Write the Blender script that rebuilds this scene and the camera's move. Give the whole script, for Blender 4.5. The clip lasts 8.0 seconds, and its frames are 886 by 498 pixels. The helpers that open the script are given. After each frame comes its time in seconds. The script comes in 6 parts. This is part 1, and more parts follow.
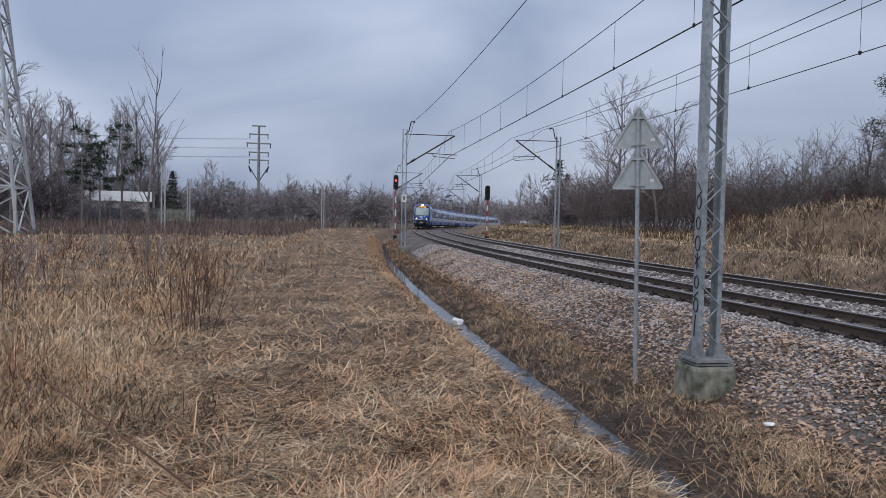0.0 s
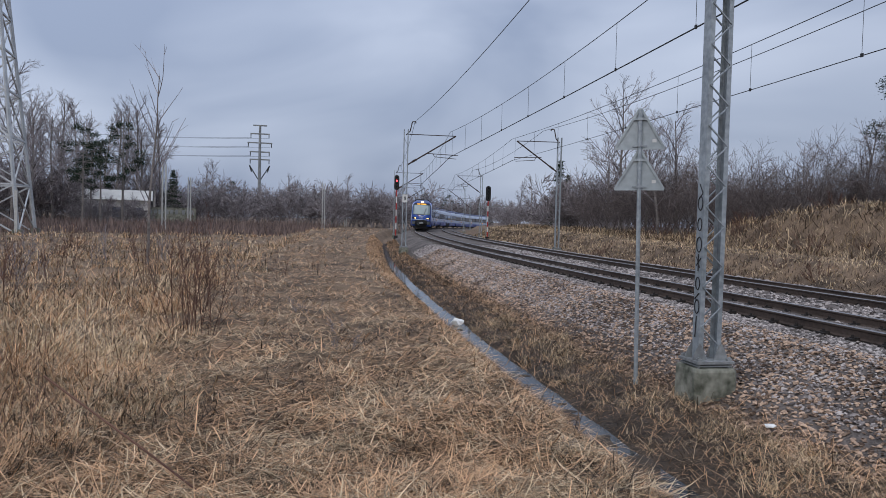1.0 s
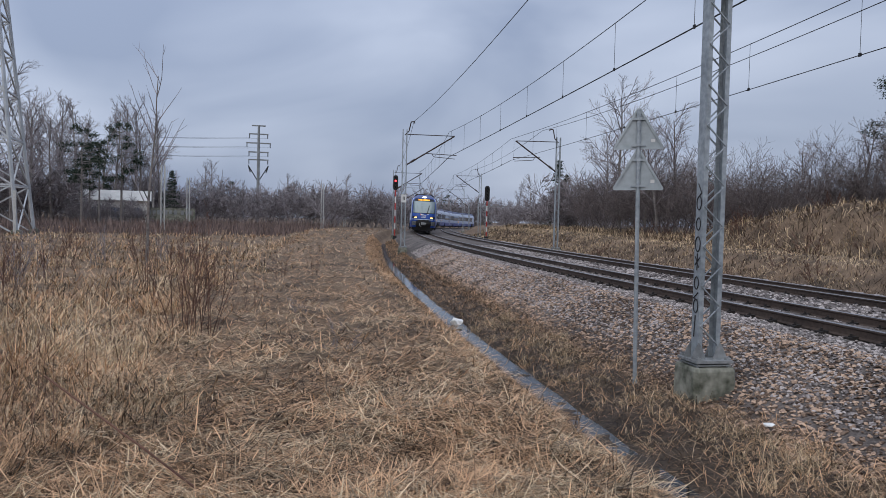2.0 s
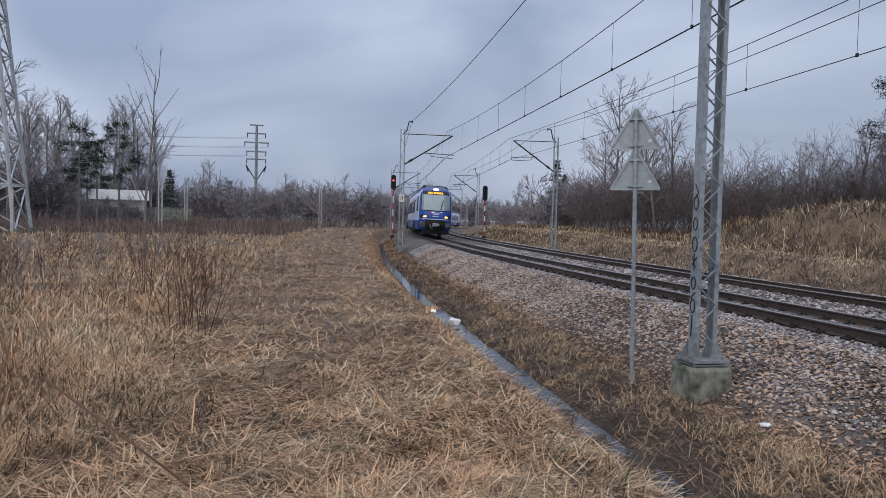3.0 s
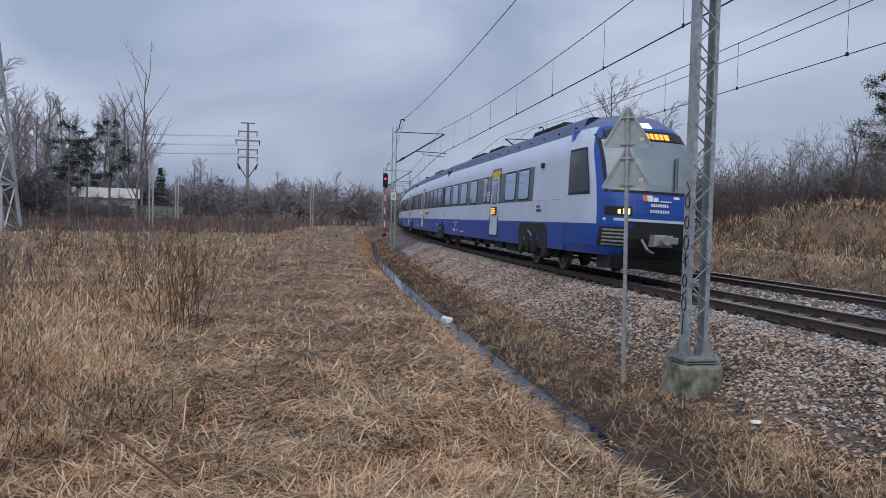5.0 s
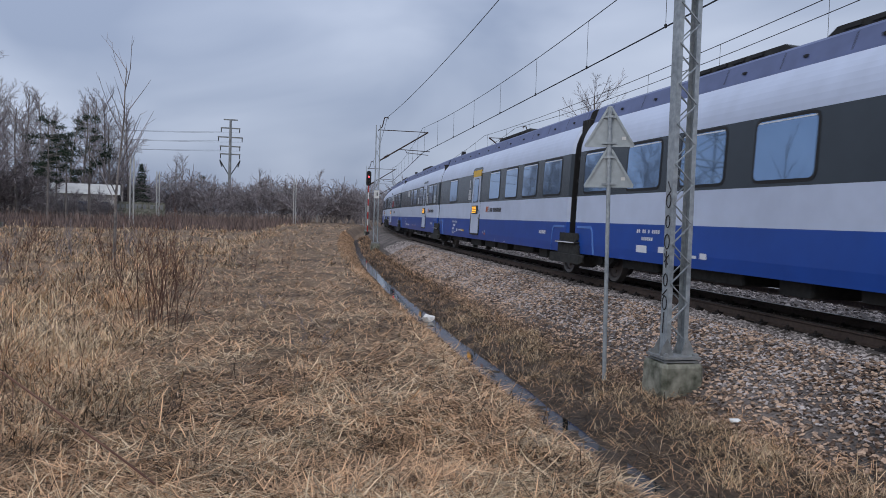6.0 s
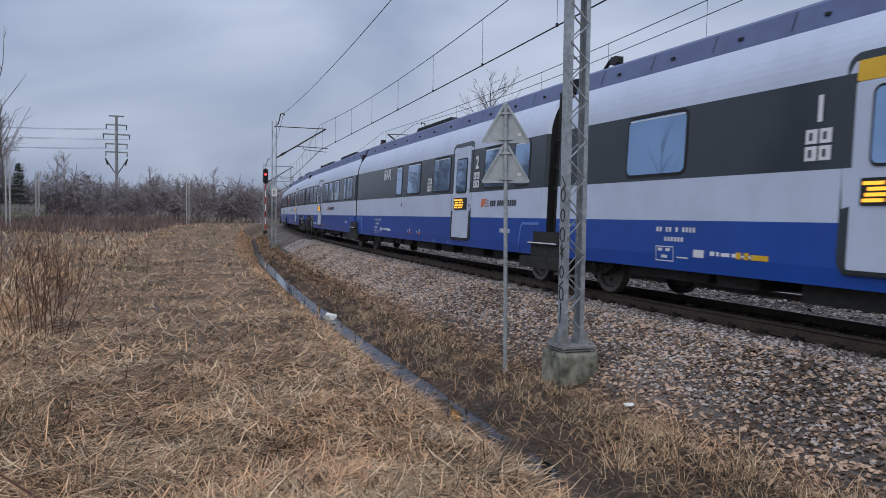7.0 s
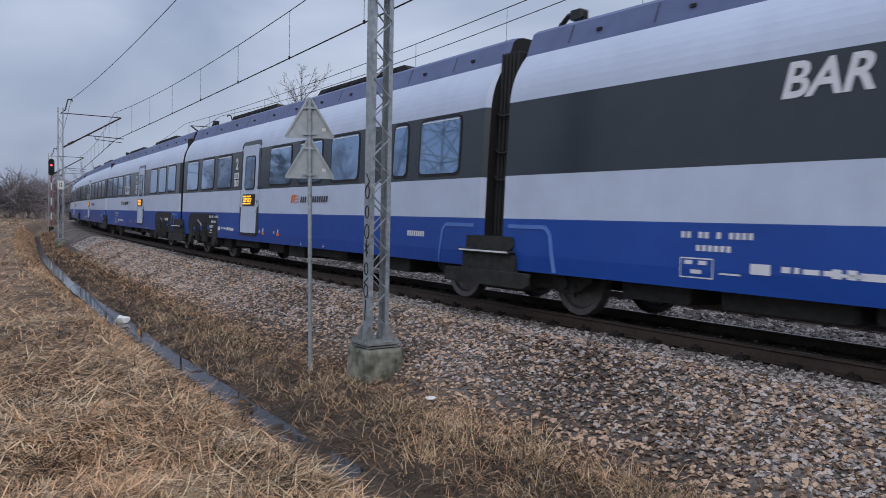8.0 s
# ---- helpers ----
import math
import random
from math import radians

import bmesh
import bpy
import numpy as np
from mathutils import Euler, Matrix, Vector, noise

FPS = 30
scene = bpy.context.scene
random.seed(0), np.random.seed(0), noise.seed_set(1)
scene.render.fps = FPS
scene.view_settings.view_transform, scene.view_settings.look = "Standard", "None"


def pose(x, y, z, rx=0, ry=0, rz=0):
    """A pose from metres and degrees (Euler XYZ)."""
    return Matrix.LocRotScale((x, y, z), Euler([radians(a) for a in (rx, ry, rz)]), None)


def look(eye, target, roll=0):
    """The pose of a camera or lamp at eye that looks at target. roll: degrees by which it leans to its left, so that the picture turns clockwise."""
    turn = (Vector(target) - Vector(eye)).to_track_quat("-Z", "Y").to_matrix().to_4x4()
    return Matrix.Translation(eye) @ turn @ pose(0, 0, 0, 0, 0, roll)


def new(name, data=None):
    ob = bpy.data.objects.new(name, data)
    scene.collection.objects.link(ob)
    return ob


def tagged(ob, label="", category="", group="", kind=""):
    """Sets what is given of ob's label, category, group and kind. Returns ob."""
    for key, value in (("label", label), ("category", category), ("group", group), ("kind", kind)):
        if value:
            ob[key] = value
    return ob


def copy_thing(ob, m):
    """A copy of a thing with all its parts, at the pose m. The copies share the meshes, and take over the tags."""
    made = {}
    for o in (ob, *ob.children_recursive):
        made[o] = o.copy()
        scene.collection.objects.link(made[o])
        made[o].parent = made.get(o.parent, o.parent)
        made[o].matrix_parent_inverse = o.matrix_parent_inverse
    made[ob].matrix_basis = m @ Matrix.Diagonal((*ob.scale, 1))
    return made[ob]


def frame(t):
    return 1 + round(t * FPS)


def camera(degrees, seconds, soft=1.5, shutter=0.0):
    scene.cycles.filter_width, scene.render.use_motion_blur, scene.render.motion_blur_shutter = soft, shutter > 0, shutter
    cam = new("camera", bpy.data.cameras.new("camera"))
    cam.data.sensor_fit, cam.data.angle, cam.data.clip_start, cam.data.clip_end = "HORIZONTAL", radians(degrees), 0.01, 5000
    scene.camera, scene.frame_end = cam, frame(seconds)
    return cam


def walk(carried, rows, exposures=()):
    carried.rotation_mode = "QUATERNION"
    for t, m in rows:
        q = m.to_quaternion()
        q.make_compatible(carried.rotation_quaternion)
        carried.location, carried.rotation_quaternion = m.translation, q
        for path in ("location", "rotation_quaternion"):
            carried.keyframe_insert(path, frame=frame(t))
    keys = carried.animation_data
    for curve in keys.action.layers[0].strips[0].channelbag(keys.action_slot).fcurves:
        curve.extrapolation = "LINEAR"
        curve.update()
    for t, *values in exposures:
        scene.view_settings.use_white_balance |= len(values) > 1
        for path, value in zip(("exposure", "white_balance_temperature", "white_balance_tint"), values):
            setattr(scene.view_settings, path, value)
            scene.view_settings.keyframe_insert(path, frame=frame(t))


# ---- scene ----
# ---------------------------------------------------------------- camera
EYE_Z = 1.65
RAIL_Z = 0.30          # top of the outer rail of the near track
cam = camera(60.5, 8.0, soft=0.5, shutter=0.08)
CAMERA_ROWS = [
    (0.0, 0.0, 0.0, 1.65, 87.827, -1.161, 0.0),
    (0.5, -0.02, -0.011, 1.644, 87.859, -1.354, 0.008),
    (1.0, -0.012, 0.0, 1.646, 87.857, -1.446, 0.04),
    (1.5, -0.018, -0.015, 1.646, 87.857, -1.364, 0.019),
    (3.0, -0.006, -0.016, 1.649, 87.833, -1.412, -0.197),
    (3.5, -0.001, -0.008, 1.654, 87.8, -1.359, -0.31),
    (4.0, -0.007, -0.013, 1.646, 87.804, -1.342, -0.502),
    (4.5, -0.01, -0.019, 1.649, 87.761, -1.384, -0.693),
    (6.0, 0.012, 0.012, 1.639, 87.646, -1.772, -2.05),
    (6.5, 0.022, 0.016, 1.634, 87.58, -1.45, -5.02),
    (7.0, 0.015, -0.001, 1.639, 87.553, -0.825, -9.543),
    (7.5, 0.085, 0.006, 1.635, 87.54, -0.776, -15.729),
    (8.0, 0.149, 0.035, 1.637, 87.572, -1.184, -23.549),
]
walk(cam, [(r[0], pose(*r[1:])) for r in CAMERA_ROWS])

# ---------------------------------------------------------------- world and light
SUN_STRENGTH = 1.25
SKY_GAIN = 1.0
world = bpy.data.worlds.new("overcast_sky")
scene.world = world
world.use_nodes = True
wn, wl = world.node_tree.nodes, world.node_tree.links
wn.clear()
w_out = wn.new("ShaderNodeOutputWorld")
w_bg = wn.new("ShaderNodeBackground")
w_sky = wn.new("ShaderNodeTexSky")
w_sky.sky_type, w_sky.sun_disc = "NISHITA", False
w_sky.sun_elevation, w_sky.sun_rotation = radians(32), radians(200)
w_sky.air_density, w_sky.dust_density = 1.0, 3.0
w_co = wn.new("ShaderNodeTexCoord")
w_map = wn.new("ShaderNodeMapping")
w_map.inputs["Scale"].default_value = (1.0, 1.0, 2.6)
w_map.inputs["Rotation"].default_value = (0.25, 0.1, 0.6)
w_noise = wn.new("ShaderNodeTexNoise")
w_noise.inputs["Scale"].default_value = 2.3
w_noise.inputs["Detail"].default_value = 4.0
w_noise.inputs["Roughness"].default_value = 0.45
w_noise.inputs["Distortion"].default_value = 0.5
w_ramp = wn.new("ShaderNodeValToRGB")
w_ramp.color_ramp.elements[0].position, w_ramp.color_ramp.elements[0].color = 0.35, (0.285, 0.345, 0.485, 1)
w_ramp.color_ramp.elements[1].position, w_ramp.color_ramp.elements[1].color = 0.66, (0.500, 0.565, 0.710, 1)
w_scale = wn.new("ShaderNodeMix")
w_scale.data_type, w_scale.blend_type = "RGBA", "MIX"
w_scale.inputs[0].default_value = 0.9
w_dim = wn.new("ShaderNodeMix")
w_dim.data_type, w_dim.blend_type = "RGBA", "MULTIPLY"
w_dim.inputs[0].default_value = 1.0
w_dim.inputs[7].default_value = (0.07, 0.07, 0.07, 1)
w_sep = wn.new("ShaderNodeSeparateXYZ")
w_up = wn.new("ShaderNodeMapRange")          # the cloud deck is brighter overhead
w_up.inputs[1].default_value, w_up.inputs[2].default_value = 0.0, 0.9
w_up.inputs[3].default_value, w_up.inputs[4].default_value = 0.98, 1.75
w_gain = wn.new("ShaderNodeMath")
w_gain.operation = "MULTIPLY"
w_gain.inputs[1].default_value = SKY_GAIN
wl.new(w_co.outputs["Generated"], w_map.inputs["Vector"])
wl.new(w_map.outputs[0], w_noise.inputs["Vector"])
wl.new(w_noise.outputs["Fac"], w_ramp.inputs[0])
wl.new(w_sky.outputs[0], w_dim.inputs[6])
wl.new(w_dim.outputs[2], w_scale.inputs[6])
wl.new(w_ramp.outputs[0], w_scale.inputs[7])
wl.new(w_scale.outputs[2], w_bg.inputs["Color"])
wl.new(w_co.outputs["Generated"], w_sep.inputs[0])
wl.new(w_sep.outputs["Z"], w_up.inputs[0])
w_west = wn.new("ShaderNodeMath")          # and towards the hidden sun
w_west.operation = "MULTIPLY_ADD"
w_west.inputs[1].default_value = -0.16
wl.new(w_sep.outputs["X"], w_west.inputs[0])
wl.new(w_up.outputs[0], w_west.inputs[2])
wl.new(w_west.outputs[0], w_gain.inputs[0])
wl.new(w_gain.outputs[0], w_bg.inputs["Strength"])
wl.new(w_bg.outputs[0], w_out.inputs[0])
sun = new("sun", bpy.data.lights.new("sun", "SUN"))
sun.data.energy, sun.data.angle, sun.data.color = SUN_STRENGTH, radians(80), (1.0, 0.95, 0.88)
sun.matrix_basis = look((0, 0, 60), (0 + math.sin(radians(20)) * 60, math.cos(radians(20)) * 60, 60 - 75))

# ---------------------------------------------------------------- materials


def material(name, base, rough=0.8, metal=0.0, spread=0.25, grain=12.0, stain=0.6, bump=0.0, by="none", alt=None, spec=0.4, obj=True, glow=None):
    """A surface with grain and stains in object space; by: 'object' or 'island' adds a random shade a piece."""
    m = bpy.data.materials.new(name)
    m.use_nodes = True
    N, K = m.node_tree.nodes, m.node_tree.links
    bs = N["Principled BSDF"]
    bs.inputs["Roughness"].default_value, bs.inputs["Metallic"].default_value = rough, metal
    bs.inputs["Specular IOR Level"].default_value = spec
    co = N.new("ShaderNodeTexCoord")
    n1, n2 = N.new("ShaderNodeTexNoise"), N.new("ShaderNodeTexNoise")
    n1.inputs["Scale"].default_value, n1.inputs["Detail"].default_value = grain, 4
    n2.inputs["Scale"].default_value, n2.inputs["Detail"].default_value = stain, 3
    for q in (n1, n2):
        K.new(co.outputs["Object"], q.inputs["Vector"])
    add = N.new("ShaderNodeMath")
    add.operation = "ADD"
    K.new(n1.outputs["Fac"], add.inputs[0])
    K.new(n2.outputs["Fac"], add.inputs[1])
    value = add.outputs[0]
    if by != "none":
        src = N.new("ShaderNodeObjectInfo" if by == "object" else "ShaderNodeNewGeometry")
        mul = N.new("ShaderNodeMath")
        mul.operation = "MULTIPLY_ADD"
        mul.inputs[1].default_value, mul.inputs[2].default_value = 1.0, -0.5
        K.new(src.outputs["Random" if by == "object" else "Random Per Island"], mul.inputs[0])
        a2 = N.new("ShaderNodeMath")
        a2.operation = "ADD"
        K.new(value, a2.inputs[0])
        K.new(mul.outputs[0], a2.inputs[1])
        value = a2.outputs[0]
    rng = N.new("ShaderNodeMapRange")
    lo, hi = (0.72, 1.28) if by == "none" else (0.58, 1.42)
    rng.inputs[1].default_value, rng.inputs[2].default_value = lo, hi
    K.new(value, rng.inputs[0])
    mix = N.new("ShaderNodeMix")
    mix.data_type = "RGBA"
    other = alt or tuple(min(1, c * (1 + spread)) for c in base)
    low = base if alt else tuple(c * (1 - spread) for c in base)
    mix.inputs[6].default_value, mix.inputs[7].default_value = (*low, 1), (*other, 1)
    K.new(rng.outputs[0], mix.inputs[0])
    K.new(mix.outputs[2], bs.inputs["Base Color"])
    if bump:
        bp = N.new("ShaderNodeBump")
        bp.inputs["Strength"].default_value, bp.inputs["Distance"].default_value = bump, 0.02
        K.new(n1.outputs["Fac"], bp.inputs["Height"])
        K.new(bp.outputs[0], bs.inputs["Normal"])
    if glow:
        bs.inputs["Emission Color"].default_value, bs.inputs["Emission Strength"].default_value = (*glow[0], 1), glow[1]
    return m


# the low end paints in the shade of gaps between the blades
M_SOIL = material("dead_thatch", (0.030, 0.021, 0.014), 0.95, grain=38, stain=0.7, bump=0.9, alt=(0.28, 0.19, 0.122))
M_MUD = material("wet_mud", (0.016, 0.012, 0.009), 0.7, grain=22, stain=1.6, bump=0.9, alt=(0.095, 0.068, 0.048), spec=0.25)
# blade tones spread wide to paint in gap shade and highlights
M_STRAW = material("straw", (0.034, 0.020, 0.012), 0.8, grain=1.6, stain=0.3, by="island", alt=(0.76, 0.475, 0.275), spec=0.25)
M_STRAW_PALE = material("pale_straw", (0.050, 0.034, 0.021), 0.75, grain=1.6, stain=0.3, by="island", alt=(0.80, 0.605, 0.39), spec=0.3)
M_WEED = material("dead_weed", (0.035, 0.026, 0.019), 0.9, grain=1.5, stain=0.3, by="island", alt=(0.17, 0.118, 0.082), spec=0.2)
M_BRUSH = material("brush", (0.10, 0.078, 0.073), 0.9, grain=0.5, stain=0.1, by="island", alt=(0.25, 0.185, 0.165), spec=0.2)
# bark grey lifted to paint in the haze over the far trees
M_TWIG = material("hazed_twig_bark", (0.135, 0.121, 0.126), 0.9, grain=3, stain=0.5, by="island", alt=(0.33, 0.30, 0.31), spec=0.2)
# near thicket twigs in a darker tone, without that painted haze
M_THICKET = material("thicket_twig", (0.075, 0.062, 0.060), 0.9, grain=3, stain=0.5, by="island", alt=(0.21, 0.178, 0.172), spec=0.2)
M_TWIG_RED = material("reddish_twig", (0.075, 0.042, 0.034), 0.85, grain=3, stain=0.5, by="island", alt=(0.17, 0.095, 0.07), spec=0.2)
M_BARK = material("bark", (0.10, 0.088, 0.082), 0.95, grain=14, stain=1.2, bump=0.7, alt=(0.26, 0.235, 0.22))
M_BIRCH = material("birch_bark", (0.16, 0.14, 0.13), 0.9, grain=8, stain=1.4, bump=0.4, alt=(0.42, 0.40, 0.38))
M_NEEDLE = material("needles", (0.012, 0.024, 0.016), 0.8, grain=2, stain=0.4, by="island", alt=(0.035, 0.058, 0.032), spec=0.2)
# bed toned darker than its stones to paint the shade between them
M_BALLAST = material("ballast_bed", (0.035, 0.030, 0.027), 0.95, grain=26, stain=0.5, bump=1.0, alt=(0.19, 0.16, 0.145))
M_STONE = material("granite_stone", (0.085, 0.072, 0.069), 0.88, grain=30, stain=0.5, by="island", alt=(0.48, 0.43, 0.41), bump=0.2, spec=0.3)
M_STONE_RED = material("reddish_stone", (0.075, 0.049, 0.036), 0.88, grain=30, stain=0.5, by="island", alt=(0.54, 0.385, 0.28), bump=0.2, spec=0.3)
M_RAIL = material("rusty_rail", (0.045, 0.032, 0.026), 0.75, 0.2, grain=18, stain=1.0, alt=(0.095, 0.068, 0.054))
M_RAILTOP = material("polished_railhead", (0.30, 0.29, 0.29), 0.32, 0.9, spread=0.15, grain=40, stain=0.8)
M_SLEEPER = material("sleeper_concrete", (0.10, 0.088, 0.08), 0.9, grain=25, stain=2.0, by="object", bump=0.3, alt=(0.20, 0.18, 0.165))
M_CLIP = material("rail_clip", (0.025, 0.021, 0.019), 0.8, 0.2, grain=30, stain=3)
M_ZINC = material("galvanised_steel", (0.22, 0.25, 0.27), 0.55, 0.35, grain=14, stain=1.4, alt=(0.42, 0.46, 0.49))
M_ZINC_PALE = material("pale_galvanised_steel", (0.36, 0.38, 0.39), 0.55, 0.3, grain=14, stain=1.4, alt=(0.54, 0.56, 0.58))
M_ZINC_OLD = material("weathered_steel", (0.16, 0.17, 0.175), 0.65, 0.3, grain=12, stain=1.0, alt=(0.32, 0.335, 0.34))
M_CONCRETE = material("mossy_concrete", (0.055, 0.06, 0.042), 0.9, grain=9, stain=2.6, bump=0.35, alt=(0.30, 0.30, 0.25))
M_PALE_CONCRETE = material("pale_concrete", (0.36, 0.36, 0.35), 0.85, grain=8, stain=0.8, alt=(0.52, 0.52, 0.50))
M_WIRE = material("wire", (0.025, 0.025, 0.027), 0.6, 0.4, grain=20, stain=1)
M_BLACK = material("black_paint", (0.012, 0.012, 0.013), 0.5, grain=20, stain=2)
M_INK = material("graffiti_ink", (0.02, 0.02, 0.025), 0.6, grain=20, stain=2)
M_SIGNBACK = material("sign_back", (0.36, 0.40, 0.42), 0.5, 0.25, grain=9, stain=1.8, spread=0.18)
M_WHITE = material("white_paint", (0.62, 0.62, 0.60), 0.6, grain=12, stain=1.2, spread=0.12)
M_RED = material("red_paint", (0.42, 0.035, 0.03), 0.55, grain=12, stain=1.2)
M_PLASTIC = material("white_plastic", (0.72, 0.72, 0.70), 0.45, grain=12, stain=3, spread=0.1)
M_ROOFTILE = material("far_roof", (0.10, 0.085, 0.08), 0.9, grain=3, stain=0.5)
M_PLASTER = material("far_plaster", (0.55, 0.53, 0.50), 0.9, grain=2, stain=0.4, spread=0.1)
M_SIGNAL_RED = material("red_signal_lens", (0.3, 0.01, 0.01), 0.4, glow=((1.0, 0.04, 0.05), 6.0))
M_LENS = material("dark_lens", (0.02, 0.02, 0.02), 0.2)
M_RUST = material("rusty_bracket", (0.045, 0.03, 0.025), 0.8, grain=20, stain=1)
# the train
M_CAR_BLUE = material("blue_train_paint", (0.010, 0.061, 0.310), 0.30, grain=2.5, stain=0.5, spread=0.10, spec=0.4)
M_SEAM = material("light_blue_panel_edge", (0.085, 0.19, 0.50), 0.4, grain=2.5, stain=0.5, spread=0.1)
M_CAR_WHITE = material("silver_white_paint", (0.475, 0.54, 0.68), 0.40, grain=2.5, stain=0.5, spread=0.07, spec=0.4)
M_CAR_DARK = material("graphite_paint", (0.022, 0.031, 0.040), 0.24, grain=2.5, stain=0.5, spread=0.12, spec=0.5)
M_CAR_ROOF = material("grey_roof_paint", (0.095, 0.122, 0.245), 0.5, grain=3, stain=0.6, spread=0.16)
M_GLASS = material("coated_window", (0.22, 0.34, 0.52), 0.03, 0.75, grain=1, stain=0.3, spread=0.1, spec=1.0)
M_SCREEN = material("windscreen", (0.20, 0.25, 0.26), 0.08, 0.28, grain=1, stain=0.3, spread=0.1, spec=0.8)
M_RUBBER = material("black_rubber", (0.014, 0.014, 0.015), 0.7, grain=9, stain=1)
M_BOGIE = material("bogie_steel", (0.010, 0.011, 0.011), 0.8, 0.1, grain=12, stain=1.5, alt=(0.034, 0.034, 0.031))
M_WHEEL = material("wheel_steel", (0.13, 0.12, 0.115), 0.5, 0.5, grain=12, stain=2)
M_YELLOW = material("yellow_panel", (0.66, 0.40, 0.025), 0.45, grain=6, stain=1, spread=0.08)
M_AMBER = material("amber_display", (0.25, 0.1, 0.01), 0.5, glow=((1.0, 0.46, 0.04), 1.5))
M_LAMP = material("white_headlamp", (0.8, 0.8, 0.8), 0.3, glow=((1.0, 0.95, 0.82), 4.0))
M_LAMP_WARM = material("warm_headlamp", (0.8, 0.6, 0.3), 0.3, glow=((1.0, 0.66, 0.22), 2.6))
M_MARK = material("white_lettering", (0.66, 0.68, 0.72), 0.5, grain=8, stain=1, spread=0.06)
M_MARK_DARK = material("dark_lettering", (0.05, 0.05, 0.06), 0.5, grain=8, stain=1)
M_ORANGE = material("orange_mark", (0.62, 0.16, 0.05), 0.5, grain=8, stain=1)

M_WATER = bpy.data.materials.new("ditch_water")
M_WATER.use_nodes = True
_n, _k = M_WATER.node_tree.nodes, M_WATER.node_tree.links
_b = _n["Principled BSDF"]
_b.inputs["Base Color"].default_value = (0.014, 0.013, 0.011, 1)
_b.inputs["Roughness"].default_value, _b.inputs["IOR"].default_value = 0.04, 1.45
_t, _u = _n.new("ShaderNodeTexNoise"), _n.new("ShaderNodeBump")
_t.inputs["Scale"].default_value = 7.0
_u.inputs["Strength"].default_value, _u.inputs["Distance"].default_value = 0.12, 0.01
_k.new(_t.outputs["Fac"], _u.inputs["Height"])
_k.new(_u.outputs[0], _b.inputs["Normal"])

# ---------------------------------------------------------------- the line of the track
# s runs along the near track from the point beside the camera, o to the inner side from the outer rail.
AZ, DIST = 1.356315, 7.8077
N2 = np.array([math.sin(AZ), math.cos(AZ)])
T2 = np.array([-math.cos(AZ), math.sin(AZ)])
_S = np.arange(-420.0, 1200.1, 0.5)
_K = np.where(_S < -40, 0.0028, np.clip(0.002374 - 1.1e-5 * _S, 0.0007, 0.0028))
_K = np.where(_S > 110, 0.00115 + (0.00215 - 0.00115) * np.clip((_S - 110) / 12, 0, 1), _K)
_K = np.where(_S > 400, 0.0, _K)
_TH = np.concatenate([[0], np.cumsum((_K[1:] + _K[:-1]) / 2 * 0.5)])
_TH -= np.interp(0, _S, _TH)
_A = np.concatenate([[0], np.cumsum((np.cos(_TH[1:]) + np.cos(_TH[:-1])) / 2 * 0.5)])
_B = np.concatenate([[0], np.cumsum((np.sin(_TH[1:]) + np.sin(_TH[:-1])) / 2 * 0.5)])
_A -= np.interp(0, _S, _A)
_B -= np.interp(0, _S, _B)


def line_xy(s, o):
    """World x and y (arrays) of the places s, o."""
    s, o = np.asarray(s, float), np.asarray(o, float)
    a, b, th = np.interp(s, _S, _A), np.interp(s, _S, _B), np.interp(s, _S, _TH)
    x = N2[0] * DIST + T2[0] * a + N2[0] * b + o * (N2[0] * np.cos(th) - T2[0] * np.sin(th))
    y = N2[1] * DIST + T2[1] * a + N2[1] * b + o * (N2[1] * np.cos(th) - T2[1] * np.sin(th))
    return x, y


def grade(s):
    """The line falls away gently in the distance."""
    u = np.clip(np.asarray(s, float) - 100, 0, 190)
    return -5.0e-5 * u * u


def place(s, o, z=0.0):
    x, y = line_xy(s, o)
    return Vector((float(x), float(y), z + float(grade(s))))


def heading(s):
    """Degrees about z of the line's direction away from the camera, from the x axis."""
    th = float(np.interp(s, _S, _TH))
    d = T2 * math.cos(th) + N2 * math.sin(th)
    return math.degrees(math.atan2(d[1], d[0]))


def to_line(x, y):
    """s and o of world places (arrays)."""
    x, y = np.asarray(x, float), np.asarray(y, float)
    s = x * T2[0] + y * T2[1]
    for _ in range(8):
        px, py = line_xy(s, np.zeros_like(s))
        th = np.interp(s, _S, _TH)
        dx, dy = T2[0] * np.cos(th) + N2[0] * np.sin(th), T2[1] * np.cos(th) + N2[1] * np.sin(th)
        s = s + (x - px) * dx + (y - py) * dy
    nx, ny = N2[0] * np.cos(th) - T2[0] * np.sin(th), N2[1] * np.cos(th) - T2[1] * np.sin(th)
    return s, (x - px) * nx + (y - py) * ny


def waves(x, y, size, seed=0):
    """Smooth pseudo-random heights, about -1 to 1."""
    r = np.random.RandomState(seed)
    v = 0
    for i in range(7):
        a, ph = r.uniform(0, 6.28), r.uniform(0, 6.28)
        f = 6.28 / size * r.uniform(0.6, 1.9)
        v = v + np.sin((x * math.cos(a) + y * math.sin(a)) * f + ph)
    return v / 4.0


PROFILE_O = np.array([-2000, -30, -6.6, -5.9, -5.5, -5.15, -4.85, -4.62, -4.1, -3.80, -3.3, -2.75, -2.5, -1.05, -0.8, 6.35, 7.2, 7.7, 8.3, 9.8, 12.3, 2000])
